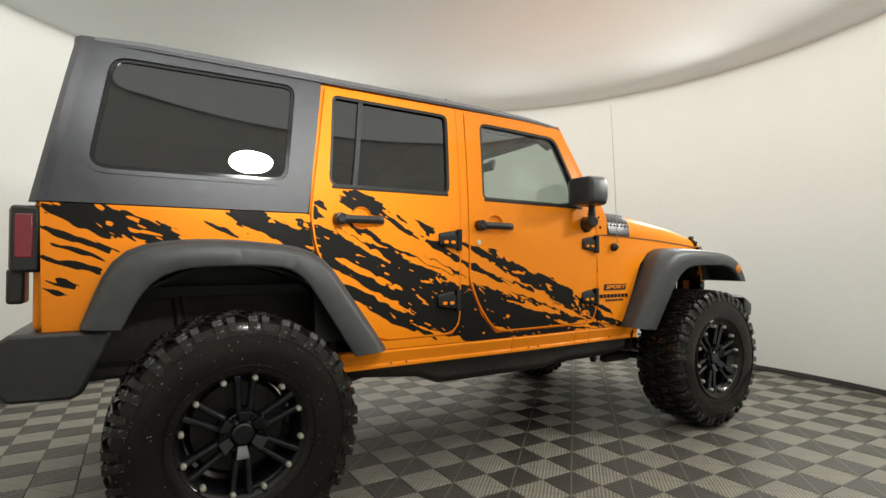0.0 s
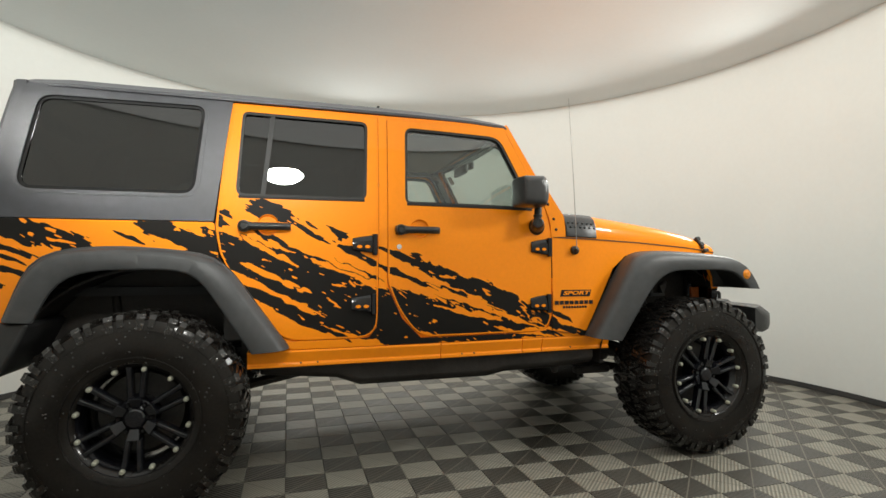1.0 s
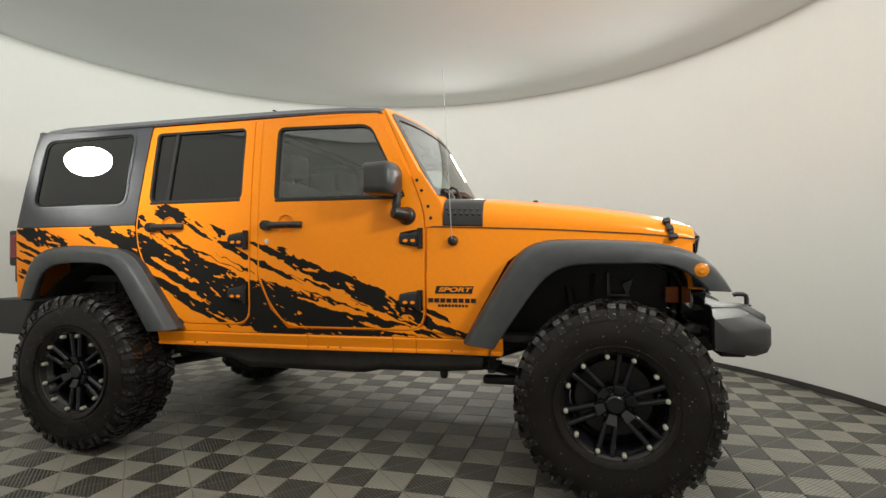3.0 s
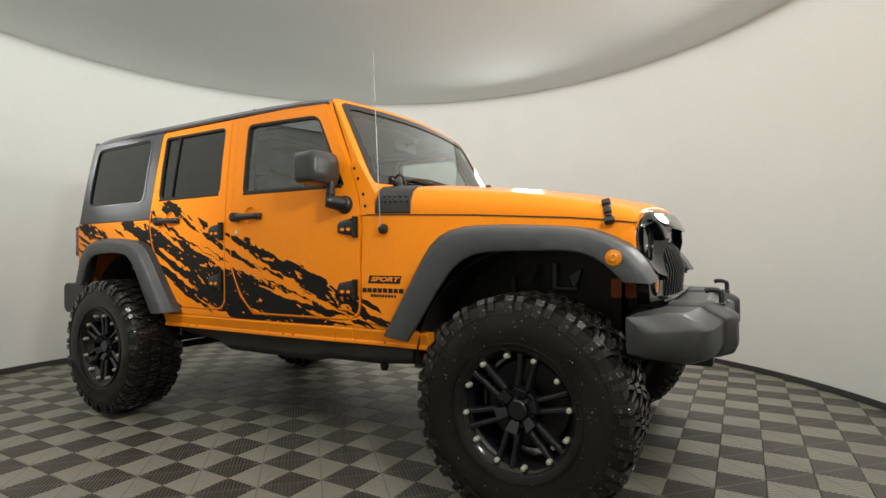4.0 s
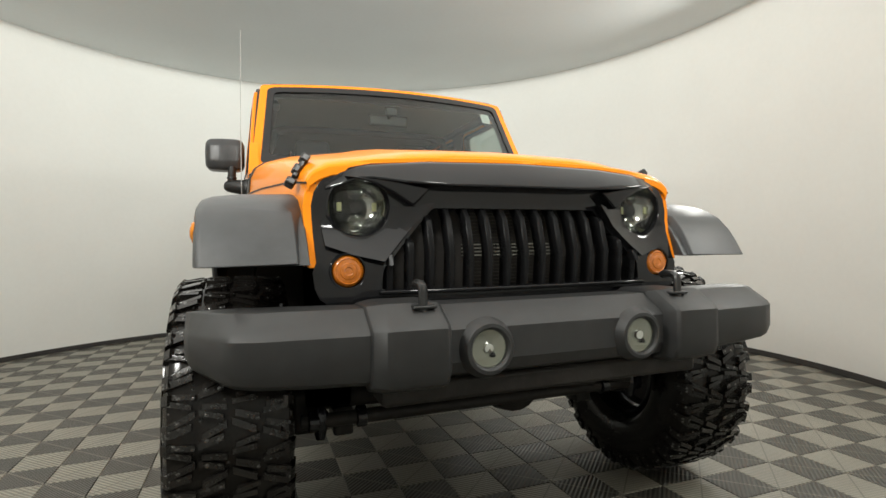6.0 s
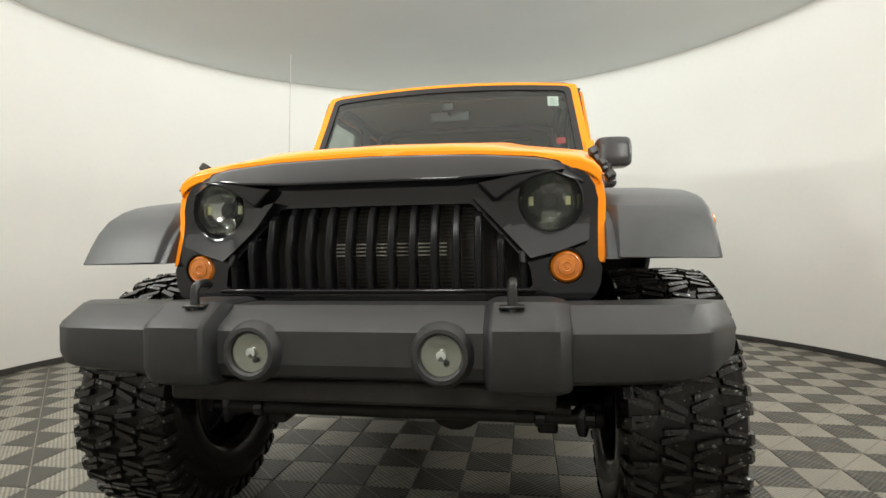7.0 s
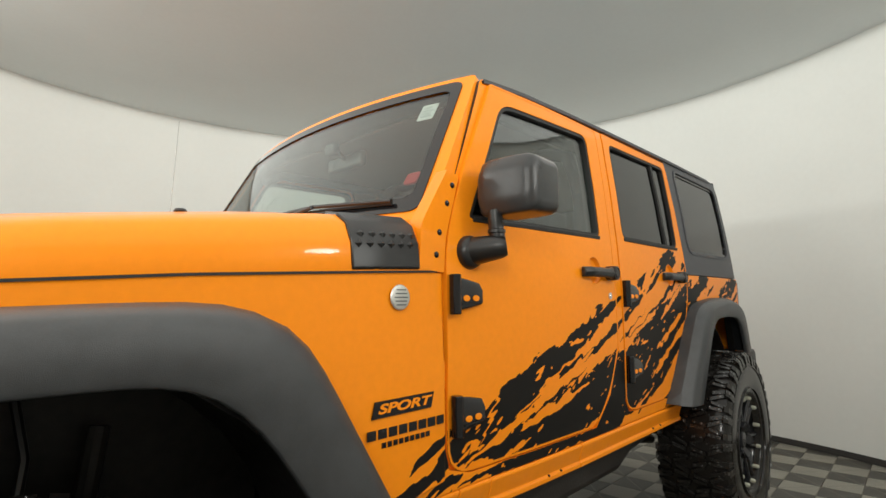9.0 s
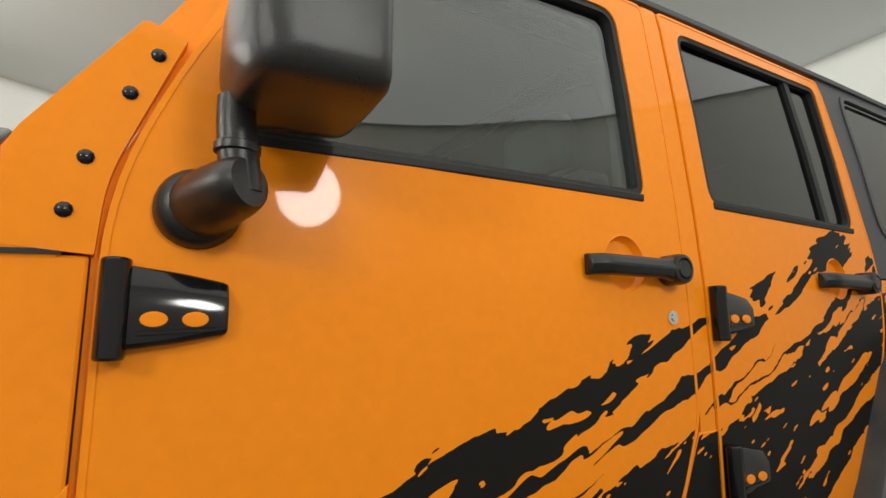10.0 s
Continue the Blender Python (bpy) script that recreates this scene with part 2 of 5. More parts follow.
FRONT_ORANGE = [(-0.415, 1.119, -0.075, 0.965, 0.021), (-0.38, 1.029, -0.01, 0.887, 0.021), (-0.145, 0.964, 0.025, 0.884, 0.024), (-0.045, 0.916, 0.205, 0.829, 0.024),
                (-0.11, 0.86, 0.255, 0.781, 0.024), (0.185, 0.829, 0.48, 0.728, 0.021), (-0.094, 1.021, -0.04, 1.006, 0.016), (0.153, 0.936, 0.182, 0.92, 0.012),
                (-0.302, 0.929, -0.277, 0.903, 0.016), (0.379, 0.87, 0.43, 0.783, 0.010), (0.217, 0.741, 0.314, 0.707, 0.014)]
FENDER_BLACK = [(0.41, 0.846, 0.625, 0.72, 0.055), (0.55, 0.744, 0.80, 0.68, 0.030), (0.545, 0.815, 0.69, 0.75, 0.019), (0.50, 0.70, 0.68, 0.67, 0.021), (0.08, 0.668, 0.49, 0.676, 0.017)]
QUARTER_BLACK = [(-2.07, 1.255, -1.88, 1.24, 0.06), (-1.99, 1.245, -1.68, 1.15, 0.088), (-2.08, 1.252, -1.90, 1.157, 0.029), (-2.085, 1.184, -1.89, 1.112, 0.020),
                 (-2.085, 1.137, -1.92, 1.081, 0.015), (-2.085, 1.094, -1.948, 1.042, 0.023), (-2.07, 1.011, -1.99, 0.988, 0.018), (-2.08, 0.982, -2.018, 0.965, 0.016),
                 (-1.51, 1.275, -1.33, 1.206, 0.08), (-1.41, 1.244, -1.14, 1.11, 0.075), (-1.593, 1.221, -1.482, 1.175, 0.014)]
QUARTER_ORANGE = [(-1.961, 1.269, -1.924, 1.262, 0.018), (-1.927, 1.216, -1.892, 1.21, 0.014), (-1.85, 1.226, -1.80, 1.211, 0.018), (-1.813, 1.182, -1.762, 1.168, 0.021),
                  (-1.921, 1.146, -1.861, 1.129, 0.018), (-2.017, 1.179, -1.944, 1.139, 0.011), (-1.369, 1.261, -1.306, 1.239, 0.020)]


def decal_paint():
    """The orange paint under a splash of matt black vinyl in slanted brush strokes, mirrored on both flanks."""
    m = material("orange_paint_with_black_splash", ORANGE, PAINT_ROUGH, coat=PAINT_COAT, grain=0.03, scale=900, spec=PAINT_SPEC)
    nt, b = m.node_tree, m.node_tree.nodes["Principled BSDF"]
    N, L = nt.nodes.new, nt.links.new

    def math_(op, a, c=None, d=None):
        n = N("ShaderNodeMath")
        n.operation = op
        for i, v in enumerate((a, c, d)):
            if v is None:
                continue
            if isinstance(v, (int, float)):
                n.inputs[i].default_value = v
            else:
                L(v, n.inputs[i])
        return n.outputs[0]

    tc, sep = N("ShaderNodeTexCoord"), N("ShaderNodeSeparateXYZ")
    L(tc.outputs["Object"], sep.inputs[0])
    x, z = sep.outputs["X"], sep.outputs["Z"]
    ca, sa = math.cos(radians(27)), math.sin(radians(27))
    u = math_("SUBTRACT", math_("MULTIPLY", x, ca), math_("MULTIPLY", z, sa))
    v = math_("ADD", math_("MULTIPLY", x, sa), math_("MULTIPLY", z, ca))

    def ragged(su, sv, seed, detail):
        """Noise drawn out along the strokes, about zero."""
        c = N("ShaderNodeCombineXYZ")
        L(math_("MULTIPLY", u, su), c.inputs[0])
        L(math_("MULTIPLY", v, sv), c.inputs[1])
        c.inputs[2].default_value = seed
        n = N("ShaderNodeTexNoise")
        n.inputs["Scale"].default_value, n.inputs["Detail"].default_value, n.inputs["Roughness"].default_value = 1.0, detail, 0.5
        L(c.outputs[0], n.inputs["Vector"])
        return math_("SUBTRACT", n.outputs["Fac"], 0.5)

    # the strokes' edges wander along and across their run
    du = math_("MULTIPLY", ragged(9.0, 46.0, 3.1, 1.0), 0.13)
    dv = math_("MULTIPLY", ragged(11.0, 24.0, 8.7, 1.0), 0.045)
    at = N("ShaderNodeCombineXYZ")
    L(math_("ADD", x, math_("ADD", math_("MULTIPLY", du, ca), math_("MULTIPLY", dv, sa))), at.inputs[0])
    L(math_("ADD", z, math_("SUBTRACT", math_("MULTIPLY", dv, ca), math_("MULTIPLY", du, sa))), at.inputs[1])
    edge = math_("MULTIPLY_ADD", ragged(26.0, 80.0, 5.3, 1.0), 0.75, 1.0)

    def covered(strokes):
        least = None
        for x0, z0, x1, z1, w in strokes:
            mp, ln = N("ShaderNodeMapping"), N("ShaderNodeVectorMath")
            mp.vector_type, ln.operation = "TEXTURE", "LENGTH"
            mp.inputs["Location"].default_value = ((x0 + x1) / 2, (z0 + z1) / 2, 0)
            mp.inputs["Rotation"].default_value = (0, 0, math.atan2(z1 - z0, x1 - x0))
            mp.inputs["Scale"].default_value = (math.hypot(x1 - x0, z1 - z0) * 0.56, w * 0.54, 1)
            L(at.outputs[0], mp.inputs["Vector"])
            L(mp.outputs[0], ln.inputs[0])
            e = ln.outputs["Value"]
            least = e if least is None else math_("MINIMUM", least, e)
        return math_("LESS_THAN", least, edge)

    dark = covered(REAR_BLACK + FRONT_BLACK + FENDER_BLACK + QUARTER_BLACK)
    bare = covered(REAR_ORANGE + FRONT_ORANGE + QUARTER_ORANGE)
    fleck = math_("GREATER_THAN", ragged(20.0, 58.0, 2.6, 0.5), 0.25)
    bare = math_("MAXIMUM", bare, fleck)
    mask = math_("MULTIPLY", dark, math_("SUBTRACT", 1.0, bare))
    mix = N("ShaderNodeMix")
    mix.data_type = "RGBA"
    L(mask, mix.inputs["Factor"])
    old = b.inputs["Base Color"].links[0].from_socket
    L(old, mix.inputs["A"])
    mix.inputs["B"].default_value = (*VINYL, 1)
    L(mix.outputs["Result"], b.inputs["Base Color"])
    L(math_("MULTIPLY_ADD", mask, 0.05 - PAINT_COAT, PAINT_COAT), b.inputs["Coat Weight"])
    L(math_("MULTIPLY_ADD", mask, 0.46 - PAINT_ROUGH, PAINT_ROUGH), b.inputs["Roughness"])
    return m


splash = decal_paint()

# ---- mesh building ----


class Shape:
    """Gathers vertices and faces of one part."""

    def __init__(self):
        self.v, self.f, self.rim, self.rear = [], [], set(), set()

    def add(self, verts, faces):
        k = len(self.v)
        self.v += [tuple(p) for p in verts]
        self.f += [tuple(k + i for i in f) for f in faces]
        return self

    def box(self, c, d, m=None):
        x, y, z = (q / 2 for q in d)
        vs = [Vector((a * x, b * y, e * z)) for a in (-1, 1) for b in (-1, 1) for e in (-1, 1)]
        m = (Matrix.Translation(c) @ m) if m else Matrix.Translation(c)
        return self.add([m @ p for p in vs], [(0, 1, 3, 2), (4, 6, 7, 5), (0, 4, 5, 1), (2, 3, 7, 6), (0, 2, 6, 4), (1, 5, 7, 3)])

    def loft(self, rings, closed=True, caps=True):
        n, k = len(rings[0]), len(rings)
        vs = [p for r in rings for p in r]
        fs = []
        for i in range(k - 1):
            for j in range(n if closed else n - 1):
                a, b = i * n + j, i * n + (j + 1) % n
                fs.append((a, b, b + n, a + n))
        if caps and closed:
            fs.append(tuple(reversed(range(n))))
            fs.append(tuple((k - 1) * n + j for j in range(n)))
        return self.add(vs, fs)

    def lathe(self, profile, at, axis="y", n=32, turn=1, caps=False):
        """profile: (radius, along) pairs round an axis through at."""
        vs, fs, k = [], [], len(profile)
        for i in range(n):
            a = 2 * math.pi * i / n
            for r, h in profile:
                p, q = r * math.cos(a), r * math.sin(a)
                o = {"y": (p, h * turn, q), "x": (h * turn, p, q), "z": (p, q, h * turn)}[axis]
                vs.append((at[0] + o[0], at[1] + o[1], at[2] + o[2]))
        for i in range(n):
            for j in range(k - 1):
                a, b = i * k + j, ((i + 1) % n) * k + j
                fs.append((a, b, b + 1, a + 1))
        if caps:
            fs.append(tuple(i * k for i in range(n)))
            fs.append(tuple(i * k + k - 1 for i in reversed(range(n))))
        return self.add(vs, fs)

    def tube(self, pts, r, n=10, r2=None):
        pts = [Vector(p) for p in pts]
        rings = []
        for i, p in enumerate(pts):
            d = (pts[min(i + 1, len(pts) - 1)] - pts[max(i - 1, 0)]).normalized()
            a = d.cross(Vector((0.13, 0.31, 1)) if abs(d.z) < 0.9 else Vector((1, 0.2, 0))).normalized()
            b = d.cross(a)
            rr = r + (r2 - r) * i / (len(pts) - 1) if r2 else r
            rings.append([p + a * rr * math.cos(2 * math.pi * j / n) + b * rr * math.sin(2 * math.pi * j / n) for j in range(n)])
        return self.loft(rings)

    def sheet(self, outline, place, back, holes=(), cuts_a=(), cuts_b=()):
        """A plate over a flat outline of (a, b) pairs with holes; place(a, b) gives its front, back(a, b) its rear."""
        bm = bmesh.new()
        for loop in (outline, *holes):
            vs = [bm.verts.new((a, b, 0)) for a, b in loop]
            for i in range(len(vs)):
                bm.edges.new((vs[i], vs[(i + 1) % len(vs)]))
        bmesh.ops.triangle_fill(bm, use_beauty=True, use_dissolve=False, edges=bm.edges[:])
        for k, cuts in ((0, cuts_a), (1, cuts_b)):
            for c in cuts:
                co, no = [0, 0, 0], [0, 0, 0]
                co[k], no[k] = c, 1
                bmesh.ops.bisect_plane(bm, geom=bm.verts[:] + bm.edges[:] + bm.faces[:], plane_co=co, plane_no=no)
        bm.normal_update()
        for f in bm.faces:
            if f.normal.z < 0:
                f.normal_flip()
        bm.verts.index_update()
        flat = [(v.co.x, v.co.y) for v in bm.verts]
        n = len(flat)
        vs = [place(a, b) for a, b in flat] + [back(a, b) for a, b in flat]
        fs = []
        for f in bm.faces:
            ids = [v.index for v in f.verts]
            self.rear.add(len(self.f) + len(fs) + 1)
            fs += [tuple(ids), tuple(n + i for i in reversed(ids))]
        for f in bm.faces:
            for lp in f.loops:
                if len(lp.edge.link_faces) == 1:
                    a, b = lp.vert.index, lp.link_loop_next.vert.index
                    self.rim.add(len(self.f) + len(fs))
                    fs.append((b, a, n + a, n + b))
        bm.free()
        return self.add(vs, fs)

    def part(self, name, mat, parent=None, label="", bevel=0.0, sharp=35, segments=2, rim_mat=None, rear_too=False):
        me = bpy.data.meshes.new(name)
        me.from_pydata(self.v, [], self.f)
        bm = bmesh.new()
        bm.from_mesh(me)
        bmesh.ops.recalc_face_normals(bm, faces=bm.faces[:])
        bm.to_mesh(me)
        bm.free()
        me.materials.append(mat)
        if rim_mat:
            me.materials.append(rim_mat)
            me.polygons.foreach_set("material_index", [1 if i in self.rim or (rear_too and i in self.rear) else 0 for i in range(len(me.polygons))])
        me.polygons.foreach_set("use_smooth", [True] * len(me.polygons))
        me.set_sharp_from_angle(angle=radians(sharp))
        ob = new(name, me)
        ob.parent = parent
        if label:
            ob["label"] = label
        if bevel:
            b = ob.modifiers.new("rounded", "BEVEL")
            b.width, b.segments, b.limit_method, b.angle_limit = bevel, segments, "ANGLE", radians(40)
        return ob


def rounded(pts, radii, n=5):
    """A polygon with its corners rounded; radii one number or one a corner."""
    out, k = [], len(pts)
    for i, p in enumerate(pts):
        r = radii if isinstance(radii, (int, float)) else radii[i]
        p, a, b = Vector(p), Vector(pts[i - 1]), Vector(pts[(i + 1) % k])
        da, db = (a - p), (b - p)
        t = min(r, da.length * 0.45, db.length * 0.45)
        if t < 1e-4:
            out.append((p.x, p.y))
            continue
        q0, q1 = p + da.normalized() * t, p + db.normalized() * t
        for j in range(n + 1):
            s = j / n
            q = q0 * (1 - s) ** 2 + p * 2 * s * (1 - s) + q1 * s * s
            out.append((q.x, q.y))
    return out


def circle(c, r, n=24):
    return [(c[0] + r * math.cos(2 * math.pi * i / n), c[1] + r * math.sin(2 * math.pi * i / n)) for i in range(n)]


def holder(name, parent=None, at=(0, 0, 0)):
    ob = new(name)
    ob.empty_display_size = 0.1
    ob.location = at
    ob.parent = parent
    return ob


lerp = np.interp
# ---- the round booth ----


def arc_wall(a0, a1, z0, z1, thick=0.12, step=2.0):
    """A piece of the round wall between two angles in degrees."""
    n = max(2, int(abs(a1 - a0) / step))
    s, rings = Shape(), []
    for i in range(n + 1):
        a = radians(a0 + (a1 - a0) * i / n)
        c, d = math.cos(a), math.sin(a)
        rings.append([(ROOM.x + r * c, ROOM.y + r * d, z) for r, z in ((RAD, z0), (RAD, z1), (RAD + thick, z1), (RAD + thick, z0))])
    return s.loft(rings)


wall = arc_wall(0, 360, 0.0, TOP).part("wall_round", wall_m)
tagged(wall, "smooth white curved wall of a round photo booth", "wall", kind="structure")

ceil = Shape().lathe([(0.0, TOP), (RAD + 0.12, TOP), (RAD + 0.12, TOP + 0.1), (0.0, TOP + 0.1)], (ROOM.x, ROOM.y, 0), "z", 120).part("ceiling", ceiling_m)
tagged(ceil, "flat matt grey-white round ceiling above the booth", "ceiling", kind="structure")

base = Shape()
for r0, r1, h in ((RAD - 0.012, RAD, 0.045),):
    n, rings = 160, []
    for i in range(n + 1):
        a = radians(360 * i / n)
        rings.append([(ROOM.x + r * math.cos(a), ROOM.y + r * math.sin(a), z) for r, z in ((r0 - 0.01, 0.004), (r0, h), (r1 + 0.02, h), (r1 + 0.02, 0.004))])
    base.loft(rings)
tagged(base.part("baseboard", base_m), "thin black rubber skirting along the curved wall", "baseboard", kind="structure")

slab = Shape().lathe([(0.0, -0.01), (RAD + 0.12, -0.01), (RAD + 0.12, -0.12), (0.0, -0.12)], (ROOM.x, ROOM.y, 0), "z", 96).part("floor", base_m)
tagged(slab, "grey floor of ribbed plastic tiles in a checker of light and dark squares", "floor", kind="structure")

# ---- the car ----
# x forward, y to its left, middle of the wheelbase at x = 0.
car = holder("car", None, (0, 0, 0.012))
tagged(car, "orange four-door off-road car with black splash decals on tiled floor", "car")

WB, HUB_Z = 1.473, 0.433


def flank(x, z):
    """Half width of doors and quarters."""
    y = lerp(z, (0.58, 0.66, 0.80, 1.0, 1.22, 1.38, 1.60, 1.80, 1.87), (0.803, 0.822, 0.834, 0.839, 0.838, 0.829, 0.810, 0.787, 0.774))
    return y - lerp(x, (-2.1, -1.9, -1.2, -0.4, -0.1, 0.2, 0.6), (-0.010, -0.017, -0.008, 0.0, 0.002, 0.012, 0.036))


def fender_y(x):
    return lerp(x, (0.5, 0.8, 1.0, 1.75, 1.95), (0.800, 0.803, 0.782, 0.663, 0.640))


def on_flank(s, off=0.0):
    return lambda a, b: (a, s * (flank(a, b) + off), b)


ZC = (0.66, 0.72, 0.8, 0.9, 1.0, 1.1, 1.22, 1.3, 1.38, 1.5, 1.6, 1.7, 1.8)
XC = (-1.9, -1.7, -1.5, -1.2, -0.95, -0.7, -0.4, -0.2, 0.0, 0.2, 0.4)

FD = rounded([(-0.372, 1.847), (-0.376, 0.985), (-0.318, 0.845), (-0.21, 0.702), (0.567, 0.702), (0.567, 1.30), (0.502, 1.474), (0.303, 1.845)],
             [0.02, 0.03, 0.05, 0.08, 0.10, 0.12, 0.15, 0.012])
FW = rounded([(-0.278, 1.800), (-0.284, 1.392), (0.468, 1.386), (0.264, 1.787)], [0.045, 0.035, 0.02, 0.06])
RD = rounded([(-0.422, 1.850), (-0.428, 0.711), (-0.861, 0.711), (-0.974, 0.803), (-1.098, 1.0), (-1.165, 1.12), (-1.186, 1.27), (-1.108, 1.850)],
             [0.02, 0.10, 0.09, 0.05, 0.1, 0.06, 0.05, 0.012])
RW = rounded([(-1.076, 1.818), (-0.474, 1.812), (-0.484, 1.403), (-1.104, 1.400)], [0.03, 0.04, 0.04, 0.05])


def grow(pts, d):
    """The outline moved outwards by d (inwards if negative)."""
    c, out, k = Vector(np.mean(np.array(pts), axis=0)), [], len(pts)
    area = sum(pts[i - 1][0] * pts[i][1] - pts[i][0] * pts[i - 1][1] for i in range(k))
    sg = 1 if area > 0 else -1
    for i in range(k):
        a, b = Vector(pts[i - 1]), Vector(pts[(i + 1) % k])
        t = (b - a).normalized() if (b - a).length > 1e-9 else Vector((1, 0))
        p = Vector(pts[i]) + Vector((t.y, -t.x)) * d * sg
        out.append((p.x, p.y))
    return out


def handle(s, x0, z, parent):
    """Pull handle with a push button at its rear end, over a dished cup."""
    h = Shape()
    y = flank(x0, z)
    rings = []
    for t in np.linspace(0, 1, 12):
        x = x0 + 0.235 * t
        out = 0.034 * min(1, math.sin(math.pi * (0.06 + 0.88 * t)) * 2.2)
        hh = 0.024 if t < 0.22 else 0.019
        rings.append([(x, s * (y + o), z + e) for o, e in ((out - 0.012, -hh), (out, -hh * 0.8), (out + 0.007, 0), (out, hh * 0.8), (out - 0.012, hh))])
    h.loft(rings)
    ob = h.part("door_handle", black, parent, "black pull handle with a push button", bevel=0.003)
    Shape().lathe([(0.0, 0.041), (0.015, 0.041), (0.018, 0.037), (0.020, 0.041), (0.026, 0.039), (0.028, 0.03), (0.028, 0.0)], (x0 + 0.024, s * y, z), "y", 24, s).part("push_button", black, ob)
    Shape().lathe([(0.0, -0.030), (0.025, -0.028), (0.042, -0.018), (0.050, -0.002), (0.056, -0.006), (0.056, -0.03)], (x0 + 0.13, s * flank(x0 + 0.13, z), z + 0.008), "y", 28, s).part("handle_cup", paint, ob)
    return ob


def hinge(s, x0, z, parent):
    """Black strap hinge with two bolt heads; its knuckle is at the front."""
    y = flank(x0 + 0.06, z)
    rings = []
    for x, k in ((x0, 0.62), (x0 + 0.006, 0.68), (x0 + 0.05, 0.86), (x0 + 0.100, 1.0)):
        o = 0.012 + 0.006 * k
        rings.append([(x, s * (y - 0.01), z - 0.044 * k), (x, s * (y + o - 0.004), z - 0.044 * k), (x, s * (y + o), z - 0.038 * k), (x, s * (y + o), z + 0.014 * k), (x, s * (y + 0.004), z + 0.046 * k), (x, s * (y - 0.01), z + 0.046 * k)])
    ob = Shape().loft(rings).part("hinge", gloss, parent, "black metal strap hinge with a bevelled top", bevel=0.0025)
    Shape().loft([[(x0 + 0.112 + 0.0145 * math.cos(a), s * (y + 0.012) + 0.017 * math.sin(a), z + h) for a in np.linspace(0, 2 * math.pi, 13)[:-1]] for h in (-0.054, 0.052)]).part("knuckle", gloss, ob, bevel=0.003)
    Shape().loft([[(x, s * (y + 0.0165), z - 0.030 * k), (x, s * (y + 0.0195), z - 0.029 * k), (x, s * (y + 0.0195), z - 0.025 * k), (x, s * (y + 0.0165), z - 0.024 * k)] for x, k in ((x0 + 0.012, 0.85), (x0 + 0.09, 1.0))]).part("hinge_rib", gloss, ob)
    for bx in (0.034, 0.074):
        Shape().loft([[(x0 + bx + 0.0135 * k * math.cos(a), s * (y + o), z - 0.012 + 0.0085 * k * math.sin(a)) for a in np.linspace(0, 2 * math.pi, 15)[:-1]] for o, k in ((0.008, 1.0), (0.0195, 1.0), (0.0205, 0.9))]).part("bolt", paint, ob, "orange painted bolt head")
    return ob


def door(s, name, outline, hole, glass_m, label, cup):
    sh = Shape().sheet(outline, on_flank(s), on_flank(s, -0.045), [hole, circle(cup, 0.050)], XC, ZC)
    d = sh.part(name, splash, car, label, bevel=0.005, rim_mat=paint)
    # folded edge of the door skin, left bare of vinyl
    Shape().sheet(grow(outline, -0.001), on_flank(s, 0.0012), on_flank(s, -0.01), [grow(outline, -0.0075)], XC, ZC).part("door_edge", paint, d)
    # rubber seal and pane
    inner = grow(hole, -0.013)
    Shape().sheet(grow(hole, 0.001), on_flank(s, -0.003), on_flank(s, -0.048), [inner], XC, ZC).part("window_seal", seal, d, "black rubber window seal", bevel=0.002)
    Shape().sheet(grow(inner, 0.002), on_flank(s, -0.016), on_flank(s, -0.02), (), XC, ZC).part("window_pane", glass_m, d)
    return d


